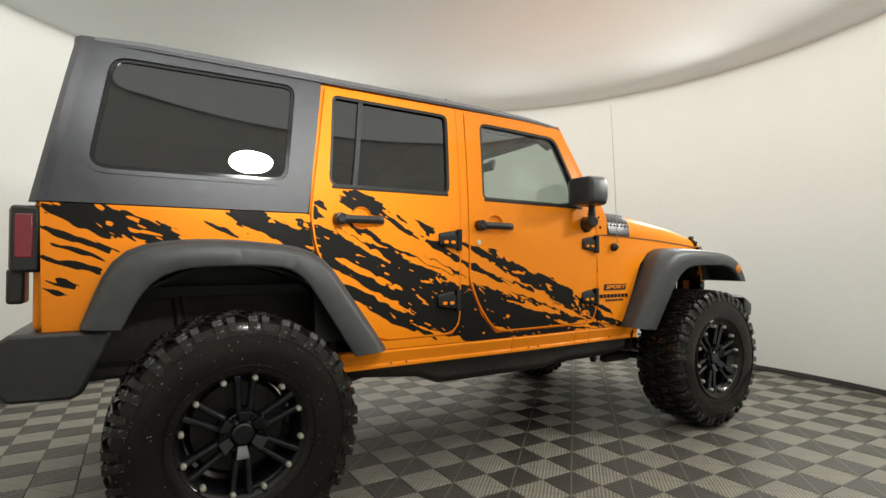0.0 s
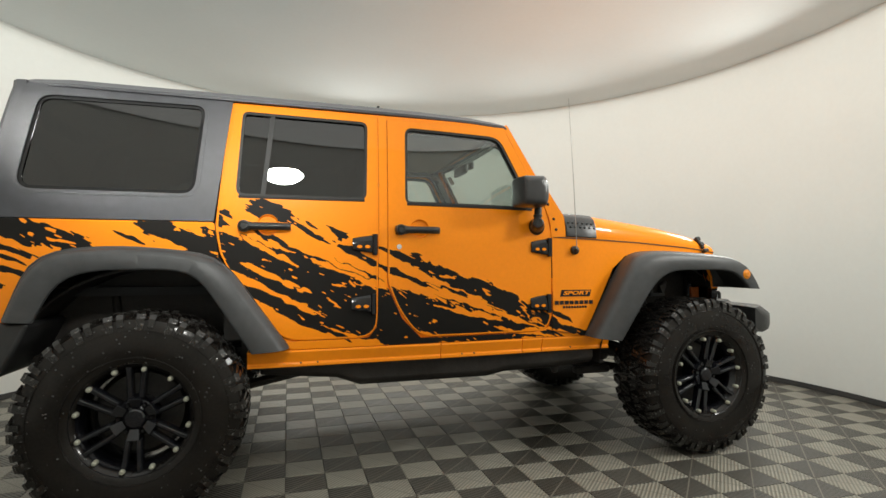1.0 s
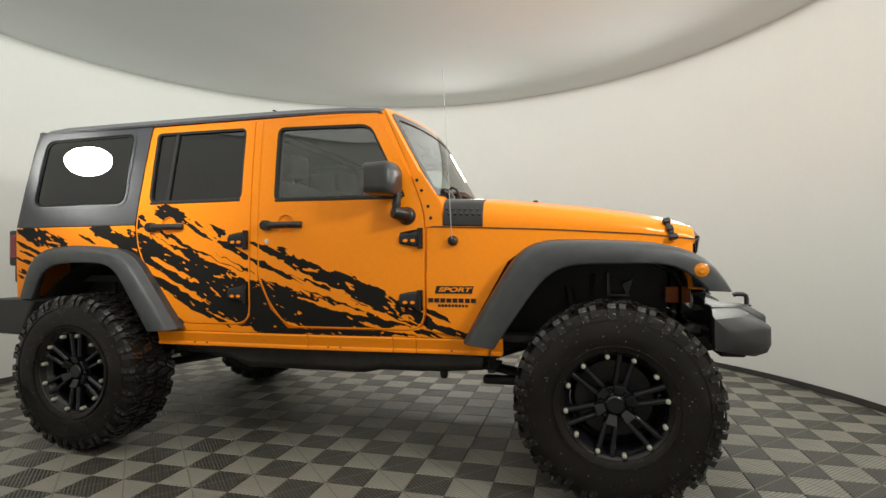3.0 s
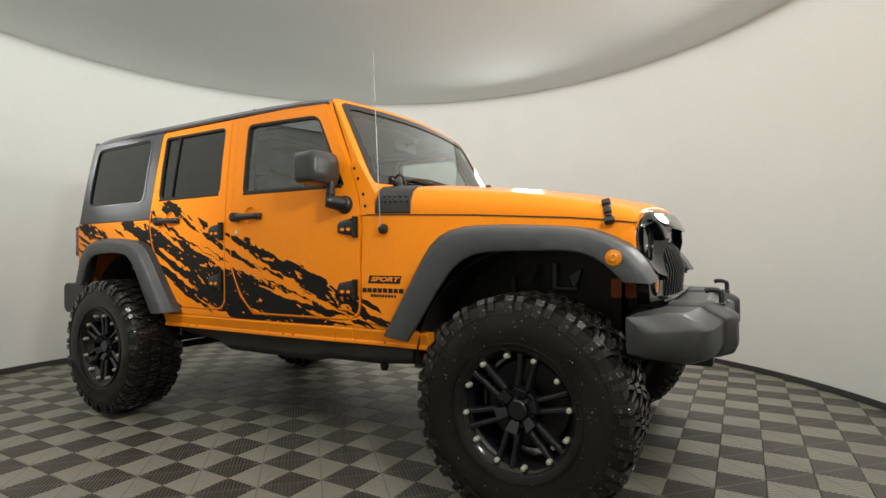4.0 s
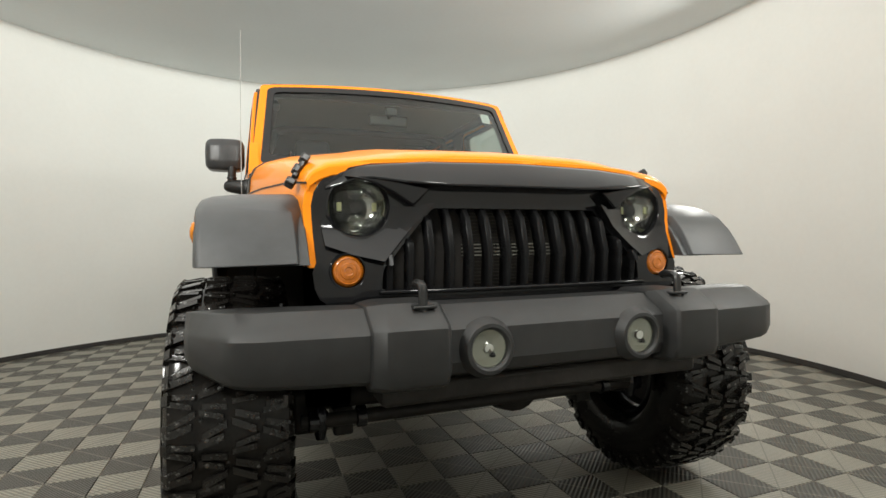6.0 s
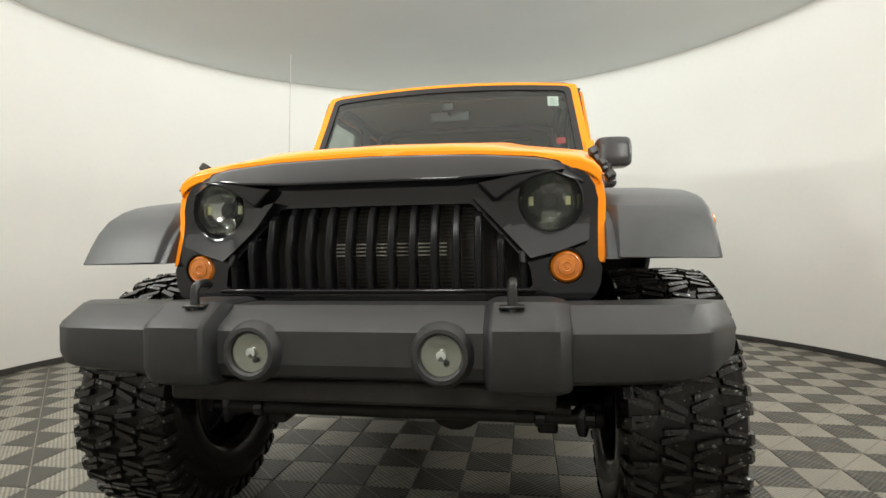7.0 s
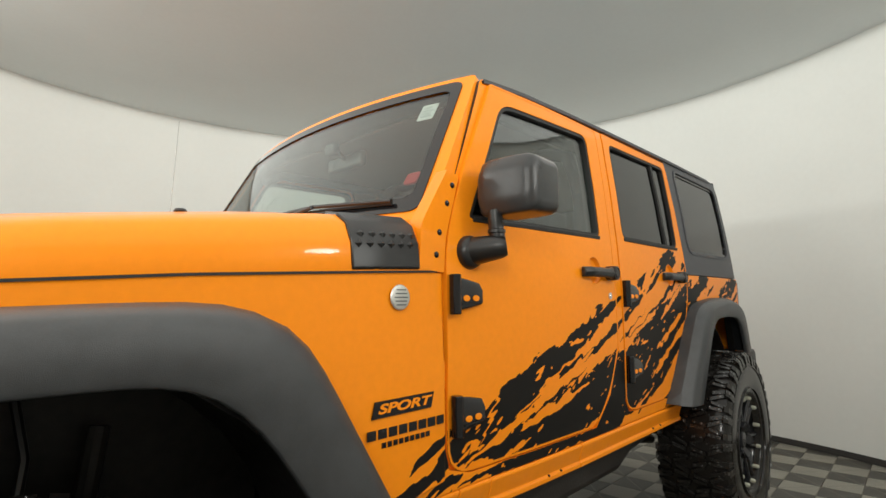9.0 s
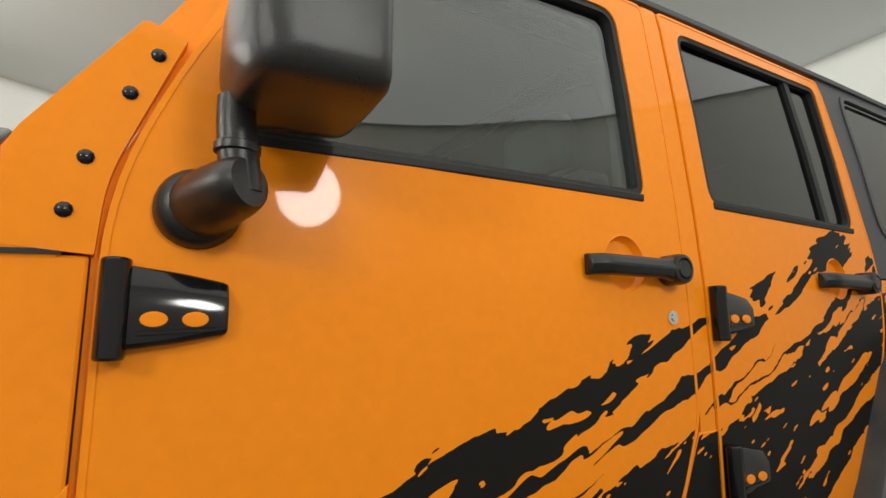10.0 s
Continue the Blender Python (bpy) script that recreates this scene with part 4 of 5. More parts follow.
for s in (-1, 1):
    ff = flare(s, [(0.780, 0.662), (1.030, 1.080), (1.075, 1.125), (1.165, 1.154), (1.4, 1.152), (1.69, 1.132), (1.805, 1.10), (1.885, 1.05), (1.955, 0.922)],
               [(0.938, 0.645), (1.135, 0.935), (1.205, 1.008), (1.30, 1.040), (1.5, 1.042), (1.70, 1.04), (1.77, 1.015), (1.81, 0.978), (1.855, 0.926)], lambda x, z: fender_y(x), "grey-black plastic front wheel-arch flare",
               contact=[(0.780, 0.662), (1.030, 1.080), (1.075, 1.125), (1.165, 1.154), (1.4, 1.150), (1.66, 1.140), (1.735, 1.130), (1.775, 1.108), (1.80, 1.07), (1.83, 0.985), (1.848, 0.922)])
    flare(s, [(-1.985, 0.845), (-1.905, 1.07), (-1.87, 1.115), (-1.76, 1.146), (-1.54, 1.158), (-1.24, 1.132), (-1.14, 1.09), (-0.855, 0.680)],
          [(-1.862, 0.838), (-1.80, 0.975), (-1.76, 1.02), (-1.68, 1.05), (-1.49, 1.058), (-1.29, 1.05), (-1.23, 1.005), (-1.018, 0.670)], flank, "grey-black plastic rear wheel-arch flare")
    # side marker on the front flare
    Shape().lathe([(0.0, 0.008), (0.008, 0.008), (0.010, 0.0095), (0.016, 0.008), (0.018, 0.006), (0.027, 0.004), (0.030, 0.0), (0.030, -0.02)], (1.828, s * 0.939, 1.014), "y", 24, s).part("side_marker", marker_amber, ff, "round amber side marker")
    # liners
    for cx in (WB, -WB):
        rings = []
        for a in np.linspace(-20, 200, 23):
            r = 0.60 if cx > 0 else 0.585
            x, z = cx + r * 0.98 * math.cos(radians(a)), max(0.5 if cx > 0 else 0.645, 0.47 + r * math.sin(radians(a)))
            x = min(x, 1.80) if cx > 0 else max(-2.03, x)
            rings.append([(x, s * y, min(z, 1.10)) for y in (0.52, 0.80)] + [(x, s * y, min(z, 1.10) + 0.012) for y in (0.80, 0.52)])
        rings = [[(p[0], s * min(abs(p[1]), (fender_y(p[0]) - 0.003 if cx > 0 else 0.80)), p[2]) for p in r] for r in rings]
        Shape().loft(rings).part("wheel_well", chassis_m, car)
        Shape().box((cx + (-0.13 if cx > 0 else -0.02), s * (0.47 if cx > 0 else 0.52), 0.86), (0.84 if cx > 0 else 1.12, 0.02, 0.52)).part("inner_wall", chassis_m, car)

# ---- grille ----
gr = holder("grille", car)
GX = 1.912


def on_face(off, bow=0.05):
    return lambda a, b: (GX + off - bow * (a / 0.63) ** 2 - 0.03 * max(0, (b - 1.05)) + 0.042 * min(1, max(0, (1.03 - b) / 0.11)), a, b)


WIDE = 1.014
G_HALF = [(0.555, 0.802), (0.588, 0.806), (0.612, 0.826), (0.625, 0.856), (0.630, 0.90), (0.619, 0.928), (0.624, 1.01), (0.627, 1.09), (0.619, 1.128), (0.603, 1.156), (0.577, 1.178), (0.536, 1.197), (0.458, 1.213), (0.30, 1.222), (0.12, 1.226)]
G_HALF = [(a * WIDE, b) for a, b in G_HALF]
G_OUT = [(-a, b) for a, b in G_HALF] + G_HALF[::-1]
G_OPEN = rounded([(-0.452, 0.848), (-0.445, 0.905), (-0.285, 1.082), (0.285, 1.082), (0.445, 0.905), (0.452, 0.848)], 0.012)
HEAD = [circle((s * 0.503, 1.088), 0.089, 28) for s in (-1, 1)]
TURN = [circle((s * 0.543, 0.903), 0.050, 20) for s in (-1, 1)]
GA = (-0.5, -0.4, -0.3, -0.2, -0.1, 0, 0.1, 0.2, 0.3, 0.4, 0.5)
Shape().sheet(G_OUT, on_face(0.0), on_face(-0.05), [G_OPEN, *HEAD, *TURN], GA, (0.9, 1.0, 1.05, 1.1, 1.15)).part("grille_frame", gloss, gr, "gloss black angry-eyed grille surround", bevel=0.006)
# orange edge of the shell behind the grille frame
RIM_OUT = [(0.645, 0.915), (0.652, 1.01), (0.656, 1.09), (0.651, 1.125), (0.640, 1.153), (0.625, 1.176), (0.600, 1.196), (0.536, 1.216), (0.458, 1.229), (0.30, 1.238), (0.12, 1.242)]
RIM_OUT = [(a * WIDE - 0.007, b - 0.002) for a, b in RIM_OUT]
RIM_IN = [(0.600, 0.915), (0.605, 1.01), (0.607, 1.09), (0.580, 1.148), (0.52, 1.18), (0.30, 1.20), (0.12, 1.20)]
shell = [(-a, b) for a, b in RIM_OUT] + RIM_OUT[::-1] + RIM_IN + [(-a, b) for a, b in RIM_IN[::-1]]
Shape().sheet(shell, on_face(-0.005), on_face(-0.06), (), GA, (0.98, 1.05, 1.1)).part("grille_shell", paint, gr, "orange edge of the grille shell", bevel=0.006)
# brow: a visor that juts out over the lamps and dips to the middle
rings = []
for y in np.linspace(-0.597, 0.597, 29):
    a = abs(y)
    zt = lerp(a, (0, 0.3, 0.46, 0.54, 0.597), (1.229, 1.224, 1.213, 1.195, 1.156))
    zb = lerp(a, (0, 0.24, 0.38, 0.50, 0.585), (1.142, 1.142, 1.150, 1.166, 1.132))
    jut = lerp(a, (0, 0.3, 0.5, 0.597), (0.058, 0.058, 0.040, 0.004))
    p = on_face(0.0)(y, zt)[0]
    q = on_face(0.0)(y, zb)[0]
    rings.append([(p - 0.015, y, zt), (p + 0.006, y, zt - 0.002), (p + jut * 0.45, y, zt - 0.014), (q + jut, y, zb + 0.006), (q + jut - 0.004, y, zb), (q - 0.03, y, zb + 0.012)])
Shape().loft(rings).part("brow", gloss, gr, "gloss black brow over the lamps", bevel=0.008, segments=3)
for s in (-1, 1):
    # slanting lid between brow and headlamp, and the cheek below the lamp
    lid = [(s * 0.30, 1.140), (s * 0.355, 1.083), (s * 0.405, 1.118), (s * 0.47, 1.150), (s * 0.55, 1.172), (s * 0.42, 1.166)]
    Shape().sheet(lid, on_face(0.040), on_face(-0.01), ()).part("eyelid", gloss, gr, bevel=0.010, segments=3)
    arc = [(0.503 + 0.094 * math.cos(radians(a)), 1.088 + 0.094 * math.sin(radians(a))) for a in range(-15, -181, -15)]
    ch = [(0.290, 1.098), (0.372, 1.010), (0.447, 0.928), (0.53, 0.948), (0.604, 0.975), (0.612, 1.04)] + arc + [(0.355, 1.086)]
    Shape().sheet([(s * a, b) for a, b in ch], lambda a, b: on_face(float(lerp(math.hypot(abs(a) - 0.503, b - 1.088), (0.098, 0.15, 0.20), (0.0, 0.020, 0.042))))(a, b), on_face(-0.012), (), [s * q for q in (0.33, 0.36, 0.39, 0.42, 0.45, 0.48, 0.51, 0.54, 0.57)], (0.95, 0.97, 0.99, 1.01, 1.03)).part("cheek", gloss, gr, bevel=0.009, segments=3)
    # headlamp
    hx = on_face(0)(0.503, 1.088)[0]
    hl = holder("headlamp", car)
    at = (hx - 0.02, s * 0.503, 1.088)
    Shape().lathe([(0.089, 0.012), (0.093, 0.016), (0.089, 0.02), (0.083, 0.012), (0.081, -0.02)], at, "x", 36).part("ring", gloss, hl)
    Shape().lathe([(0.0, -0.055), (0.03, -0.05), (0.06, -0.035), (0.080, -0.005), (0.083, 0.0)], at, "x", 32).part("reflector", lamp_dark, hl)
    Shape().lathe([(0.0, -0.02), (0.018, -0.022), (0.026, -0.03), (0.028, -0.05)], at, "x", 20).part("bulb_shield", gloss, hl)
    for ang in (90, 270):
        o = Vector((at[0] - 0.02, at[1] + 0.045 * math.cos(radians(ang)), at[2] + 0.045 * math.sin(radians(ang))))
        Shape().lathe([(0.0, 0.002), (0.02, -0.004), (0.026, -0.02)], o, "x", 16).part("projector", lamp_glass, hl)
        Shape().lathe([(0.0, -0.022), (0.012, -0.018), (0.022, -0.008), (0.025, -0.010)], o, "x", 16).part("projector_bowl", lamp_silver, hl)
    for e in (-1, 1):
        Shape().box((at[0] - 0.012, at[1] + e * 0.052, at[2]), (0.006, 0.014, 0.026)).part("led_strip", led_m, hl, bevel=0.002)
    Shape().lathe([(0.0, 0.022), (0.04, 0.019), (0.066, 0.010), (0.083, -0.002)], at, "x", 32).part("lens", lamp_glass, hl)
    # turn signal
    tx = on_face(0)(0.543, 0.903)[0]
    ts = holder("turn_signal", car)
    Shape().lathe([(0.0, 0.007), (0.010, 0.0065), (0.012, 0.0085), (0.022, 0.0070), (0.024, 0.0045), (0.034, 0.0025), (0.036, 0.0045), (0.041, 0.001), (0.046, -0.010), (0.046, -0.03)], (tx, s * 0.543, 0.903), "x", 26).part("lens", amber, ts, "round amber turn-signal lens")
    Shape().lathe([(0.046, -0.004), (0.047, 0.002), (0.051, 0.003), (0.053, -0.008)], (tx, s * 0.543, 0.903), "x", 26).part("rim", gloss, ts)
# upright slats, kinked forward at a third of their height
for k in range(15):
    y = -0.427 + 0.061 * k
    zt = lerp(abs(y), (0, 0.285, 0.445), (1.088, 1.088, 0.915))
    zk = min(1.05, zt - 0.02)
    rings = []
    for z, o in ((0.845, -0.004), (0.95, 0.018), (zk, 0.022), (zt, -0.012)):
        x = on_face(o)(y, z)[0]
        w = 0.0115
        rings.append([(x, y - w * 0.7, z), (x, y + w * 0.7, z), (x - 0.014, y + w, z), (x - 0.05, y + w * 0.8, z), (x - 0.05, y - w * 0.8, z), (x - 0.014, y - w, z)])
    Shape().loft(rings).part("slat", slat_m, gr, bevel=0.003)
Shape().loft([[(on_face(o)(y, z)[0], y, z) for o, z in ((-0.03, 0.832), (0.018, 0.834), (0.022, 0.846), (-0.03, 0.850))] for y in np.linspace(-0.46, 0.46, 11)]).part("lower_lip", gloss, gr, bevel=0.004)
# radiator behind the slats
rad = Shape().box((1.80, 0, 0.96), (0.03, 0.92, 0.32)).part("radiator", chassis_m, car, "dark radiator behind the grille")
alu = material("dull_aluminium", (0.055, 0.05, 0.04), 0.35, metal=0.8, grain=0.4, scale=90)
# paler metal for a few fins: a band of glints put into the colour
alu_glint = material("aluminium_glint", (0.42, 0.41, 0.36), 0.3, metal=0.9, grain=0.6, scale=60)
fin = Shape().box((1.817, 0.08, 0), (0.006, 0.44, 0.0035)).part("cooling_fin", alu, rad)
glint_fin = Shape().box((1.818, 0.02, 0), (0.006, 0.36, 0.004)).part("cooling_fin", alu_glint, rad)
for k in (0, *range(10, 11), *range(1, 10), *range(11, 22)):
    f = fin if k == 0 else glint_fin if k == 10 else new("cooling_fin", glint_fin.data if k in (9, 11, 12) else fin.data)
    f.parent, f.location = rad, (0, 0, 0.835 + 0.0115 * k)
Shape().box((1.45, 0, 0.92), (0.62, 0.95, 0.48)).part("engine_block", chassis_m, car, "dark engine bay")

# ---- bumpers ----


def bumper_ring(y, xf, zt=0.816, zb=0.628, back=1.955):
    """Flat top, a sloping upper face, an upright face and a turned-in foot."""
    back = min(back, xf - 0.03)
    top = max(back + 0.005, xf - 0.082)
    return [(back, y, zt - 0.002), (top, y, zt), (xf - 0.010, y, zt - 0.044), (xf, y, zt - 0.056), (xf, y, zb + 0.050), (xf - 0.014, y, zb + 0.018), (max(back + 0.004, xf - 0.06), y, zb), (back, y, zb + 0.02)]


fb = holder("front_bumper", car)
tagged(fb, "grey-black plastic front bumper with fog lamps")
Shape().loft([bumper_ring(y, 2.163) for y in np.linspace(-0.345, 0.345, 9)]).part("centre_section", bumper_m, fb, bevel=0.005, sharp=20)
for s in (-1, 1):
    # thicker block over the frame rail, standing proud of the rest
    Shape().loft([bumper_ring(s * y, x, zt, 0.616) for y, x, zt in ((0.334, 2.166, 0.818), (0.352, 2.206, 0.827), (0.368, 2.211, 0.829), (0.488, 2.208, 0.829), (0.506, 2.202, 0.827), (0.536, 2.170, 0.820))]).part("bracket_section", bumper_m, fb, bevel=0.006, sharp=28)
    end = [bumper_ring(s * y, x, zt, zb, back) for y, x, zt, zb, back in ((0.532, 2.162, 0.816, 0.628, 1.955), (0.66, 2.152, 0.816, 0.631, 1.93), (0.79, 2.134, 0.815, 0.636, 1.90), (0.836, 2.116, 0.815, 0.640, 1.89), (0.862, 2.092, 0.814, 0.645, 1.885), (0.940, 1.985, 0.811, 0.668, 1.875), (0.956, 1.930, 0.809, 0.682, 1.87))]
    Shape().loft(end).part("end_section", bumper_m, fb, bevel=0.007, sharp=28)
    # fog lamp in a round bezel
    fx = (2.171, s * 0.237, 0.709)
    fg = holder("fog_lamp", fb)
    Shape().lathe([(0.046, -0.012), (0.049, 0.012), (0.055, 0.018), (0.064, 0.017), (0.072, 0.004), (0.079, -0.014)], fx, "x", 36).part("bezel", bumper_m, fg)
    Shape().lathe([(0.0, -0.0035), (0.03, -0.001), (0.049, 0.003)], fx, "x", 28).part("reflector", lamp_silver, fg)
    Shape().lathe([(0.0, 0.008), (0.012, 0.006), (0.016, -0.004)], fx, "x", 14).part("bulb_cap", chrome, fg)
    Shape().lathe([(0.0, 0.009), (0.006, 0.007), (0.008, -0.003)], (fx[0], fx[1] + 0.012, fx[2] - 0.018), "x", 12).part("adjuster", satin, fg)
    Shape().lathe([(0.0, 0.013), (0.03, 0.011), (0.049, 0.006)], fx, "x", 28).part("lens", glass("frosted_lens", (0.93, 0.95, 0.93), 0.04), fg)
    # tow hook
    hk = Shape().tube([(2.150, s * 0.402, 0.77), (2.150, s * 0.402, 0.856), (2.146, s * 0.402, 0.868), (2.134, s * 0.402, 0.875), (2.102, s * 0.402, 0.876), (2.088, s * 0.402, 0.870)], 0.0115, 10)
    hk.part("tow_hook", black, fb, "black steel tow hook", bevel=0.0)
    Shape().box((2.130, s * 0.40, 0.820), (0.07, 0.06, 0.008)).part("hook_plate", black, fb, bevel=0.003)
# lower valance
Shape().box((2.06, 0, 0.60), (0.12, 1.0, 0.06)).part("valance", chassis_m, fb, bevel=0.012)

rb = holder("rear_bumper", car)
Shape().loft([[(x, y, z) for x, z in ((xf, 0.83), (xf - 0.02, 0.838), (-2.17, 0.838), (-2.20, 0.815), (-2.20, 0.66), (-2.17, 0.62), (xf - 0.115, 0.615), (xf - 0.085, 0.63))] for y, xf in ((-0.905, -1.89), (-0.89, -1.885), (-0.7, -1.88), (0.7, -1.88), (0.89, -1.885), (0.905, -1.89))]).part("bumper_body", bumper_m, rb, "grey-black plastic rear bumper", bevel=0.012)
for s in (-1, 1):
    tl = holder("tail_lamp", car)
    Shape().box((-2.138, s * 0.770, 1.150), (0.085, 0.13, 0.225)).part("housing", black, tl, bevel=0.012)
    Shape().box((-2.142, s * 0.776, 1.160), (0.052, 0.122, 0.150)).part("lens", red_lens, tl, "red tail-lamp lens", bevel=0.006)
    Shape().box((-2.181, s * 0.765, 1.150), (0.008, 0.095, 0.20)).part("rear_lens", red_lens, tl, bevel=0.003)
Shape().box((-2.17, -0.74, 0.99), (0.05, 0.10, 0.12)).part("plate_holder", black, car, bevel=0.01)

# ---- door mirrors ----
for s in (-1, 1):
    mr = holder("door_mirror", car)
    rings = []
    for y, g in ((0.818, 0.030), (0.826, 0.012), (0.838, 0.004), (0.862, 0.0), (0.93, 0.0), (0.980, 0.002), (0.996, 0.008), (1.006, 0.020), (1.009, 0.034)):
        x0, x1, z0, z1 = 0.312 + g * 0.5, 0.468 - g - 0.10 * max(0, y - 0.93), 1.384 + g, 1.548 - g
        ring = rounded([(x0, z0 + 0.004), (x1 - 0.012, z0), (x1, z0 + 0.040), (x1 - 0.002, z1 - 0.036), (x1 - 0.022, z1), (x0, z1 - 0.004)], 0.014, 4)
        rings.append([(a, s * y, b) for a, b in ring])
    Shape().loft(rings).part("mirror_housing", mirror_shell, mr, "black plastic mirror housing", sharp=70)
    Shape().box((0.3150, s * 0.915, 1.466), (0.003, 0.12, 0.115)).part("mirror_face", mirror_m, mr, bevel=0.001)
    Shape().tube([(0.450, s * 0.880, 1.400), (0.449, s * 0.881, 1.372), (0.446, s * 0.882, 1.340), (0.440, s * 0.885, 1.292)], 0.020, 16, 0.022).part("mirror_stem", black, mr)
    Shape().lathe([(0.021, -0.006), (0.0245, -0.004), (0.0245, 0.004), (0.021, 0.006)], (0.4465, s * 0.882, 1.342), "z", 18).part("stem_ring", black, mr)
    Shape().tube([(0.436, s * 0.905, 1.301), (0.440, s * 0.90, 1.300), (0.446, s * 0.885, 1.299), (0.462, s * 0.845, 1.294), (0.474, s * 0.805, 1.290)], 0.026, 20, 0.041).part("mirror_arm", black, mr)
    Shape().lathe([(0.0, 0.030), (0.030, 0.028), (0.042, 0.020), (0.047, 0.008), (0.048, -0.012)], (0.475, s * flank(0.475, 1.29), 1.288), "y", 28, s).part("mirror_foot", black, mr)

# ---- aerial, badges ----
an = holder("aerial", car)
Shape().lathe([(0.0, 0.035), (0.010, 0.033), (0.014, 0.02), (0.024, 0.014), (0.026, 0.0)], (0.717, -fender_y(0.717) - 0.002, 1.157), "y", 20, -1).part("base", black, an)
Shape().tube([(0.717, -fender_y(0.717) - 0.028, 1.155), (0.716, -fender_y(0.717) - 0.030, 1.19), (0.70, -fender_y(0.7) - 0.03, 1.55), (0.675, -fender_y(0.7) - 0.025, 2.03)], 0.0028, 6, 0.0014).part("whip", material("dull_whip", (0.33, 0.33, 0.32), 0.4, metal=0.5), an)
Shape().lathe([(0.0, 0.004), (0.024, 0.004), (0.0285, 0.003), (0.031, 0.0)], (0.732, fender_y(0.732) + 0.003, 1.164), "y", 28).part("round_badge", steel, car, "round silver metal badge on the front fender")
bd = Shape()
for k in range(5):
    bd.box((0.732, fender_y(0.732) + 0.007, 1.146 + 0.009 * k), (0.042 - 0.006 * abs(k - 2), 0.002, 0.0028))
bd.part("badge_relief", material("dark_silver", (0.12, 0.13, 0.14), 0.4, metal=0.7), car)
for s in (-1, 1):
    bm_ = holder("fender_lettering", car)
    y = lambda x: s * (fender_y(x) + 0.0058 + 0.0)
    # the word stands bare in a slanted black plate
    turn = Matrix.Rotation(radians(180) if s > 0 else 0, 4, "Z") @ Matrix.Rotation(radians(90), 4, "X")
    at = Matrix.Translation((0.722, y(0.722), 0.9115)) @ Matrix.Rotation(-s * math.atan2(fender_y(0.65) - fender_y(0.80), 0.15), 4, "Z") @ turn
    pl = Shape()
    pl.loft([[at @ Vector((px + 0.10 * py, py, d)) for px, py in ((-0.098, -0.0185), (0.092, -0.0185), (0.098, 0.0185), (-0.092, 0.0185))] for d in (-0.002, 0.0010)])
    pl.part("plate", gloss, bm_, "black slanted plate")
    tcu = bpy.data.curves.new("word", "FONT")
    tcu.body, tcu.size, tcu.align_x, tcu.align_y, tcu.extrude, tcu.shear, tcu.offset = "SPORT", 0.034, "CENTER", "CENTER", 0.0006, 0.25, 0.0012
    tob = new("word", tcu)
    tmesh = bpy.data.meshes.new_from_object(tob)
    bpy.data.objects.remove(tob)
    tmesh.materials.append(paint)
    word = new("word", tmesh)
    word.parent = bm_
    word.matrix_local = at @ Matrix.Translation((0, 0, 0.0014)) @ Matrix.Diagonal((1.62, 0.86, 1, 1))
    # model lettering as plain bars
    for k in range(8):
        Shape().box((0.600 + 0.0315 * k, y(0.70), 0.858), (0.025, 0.0012, 0.021)).part("bar", gloss, bm_)
    for k in range(9):
        Shape().box((0.645 + 0.0175 * k, y(0.70), 0.832), (0.0125, 0.0012, 0.012)).part("bar", gloss, bm_)

# ---- wheels ----
SPOKES = 6


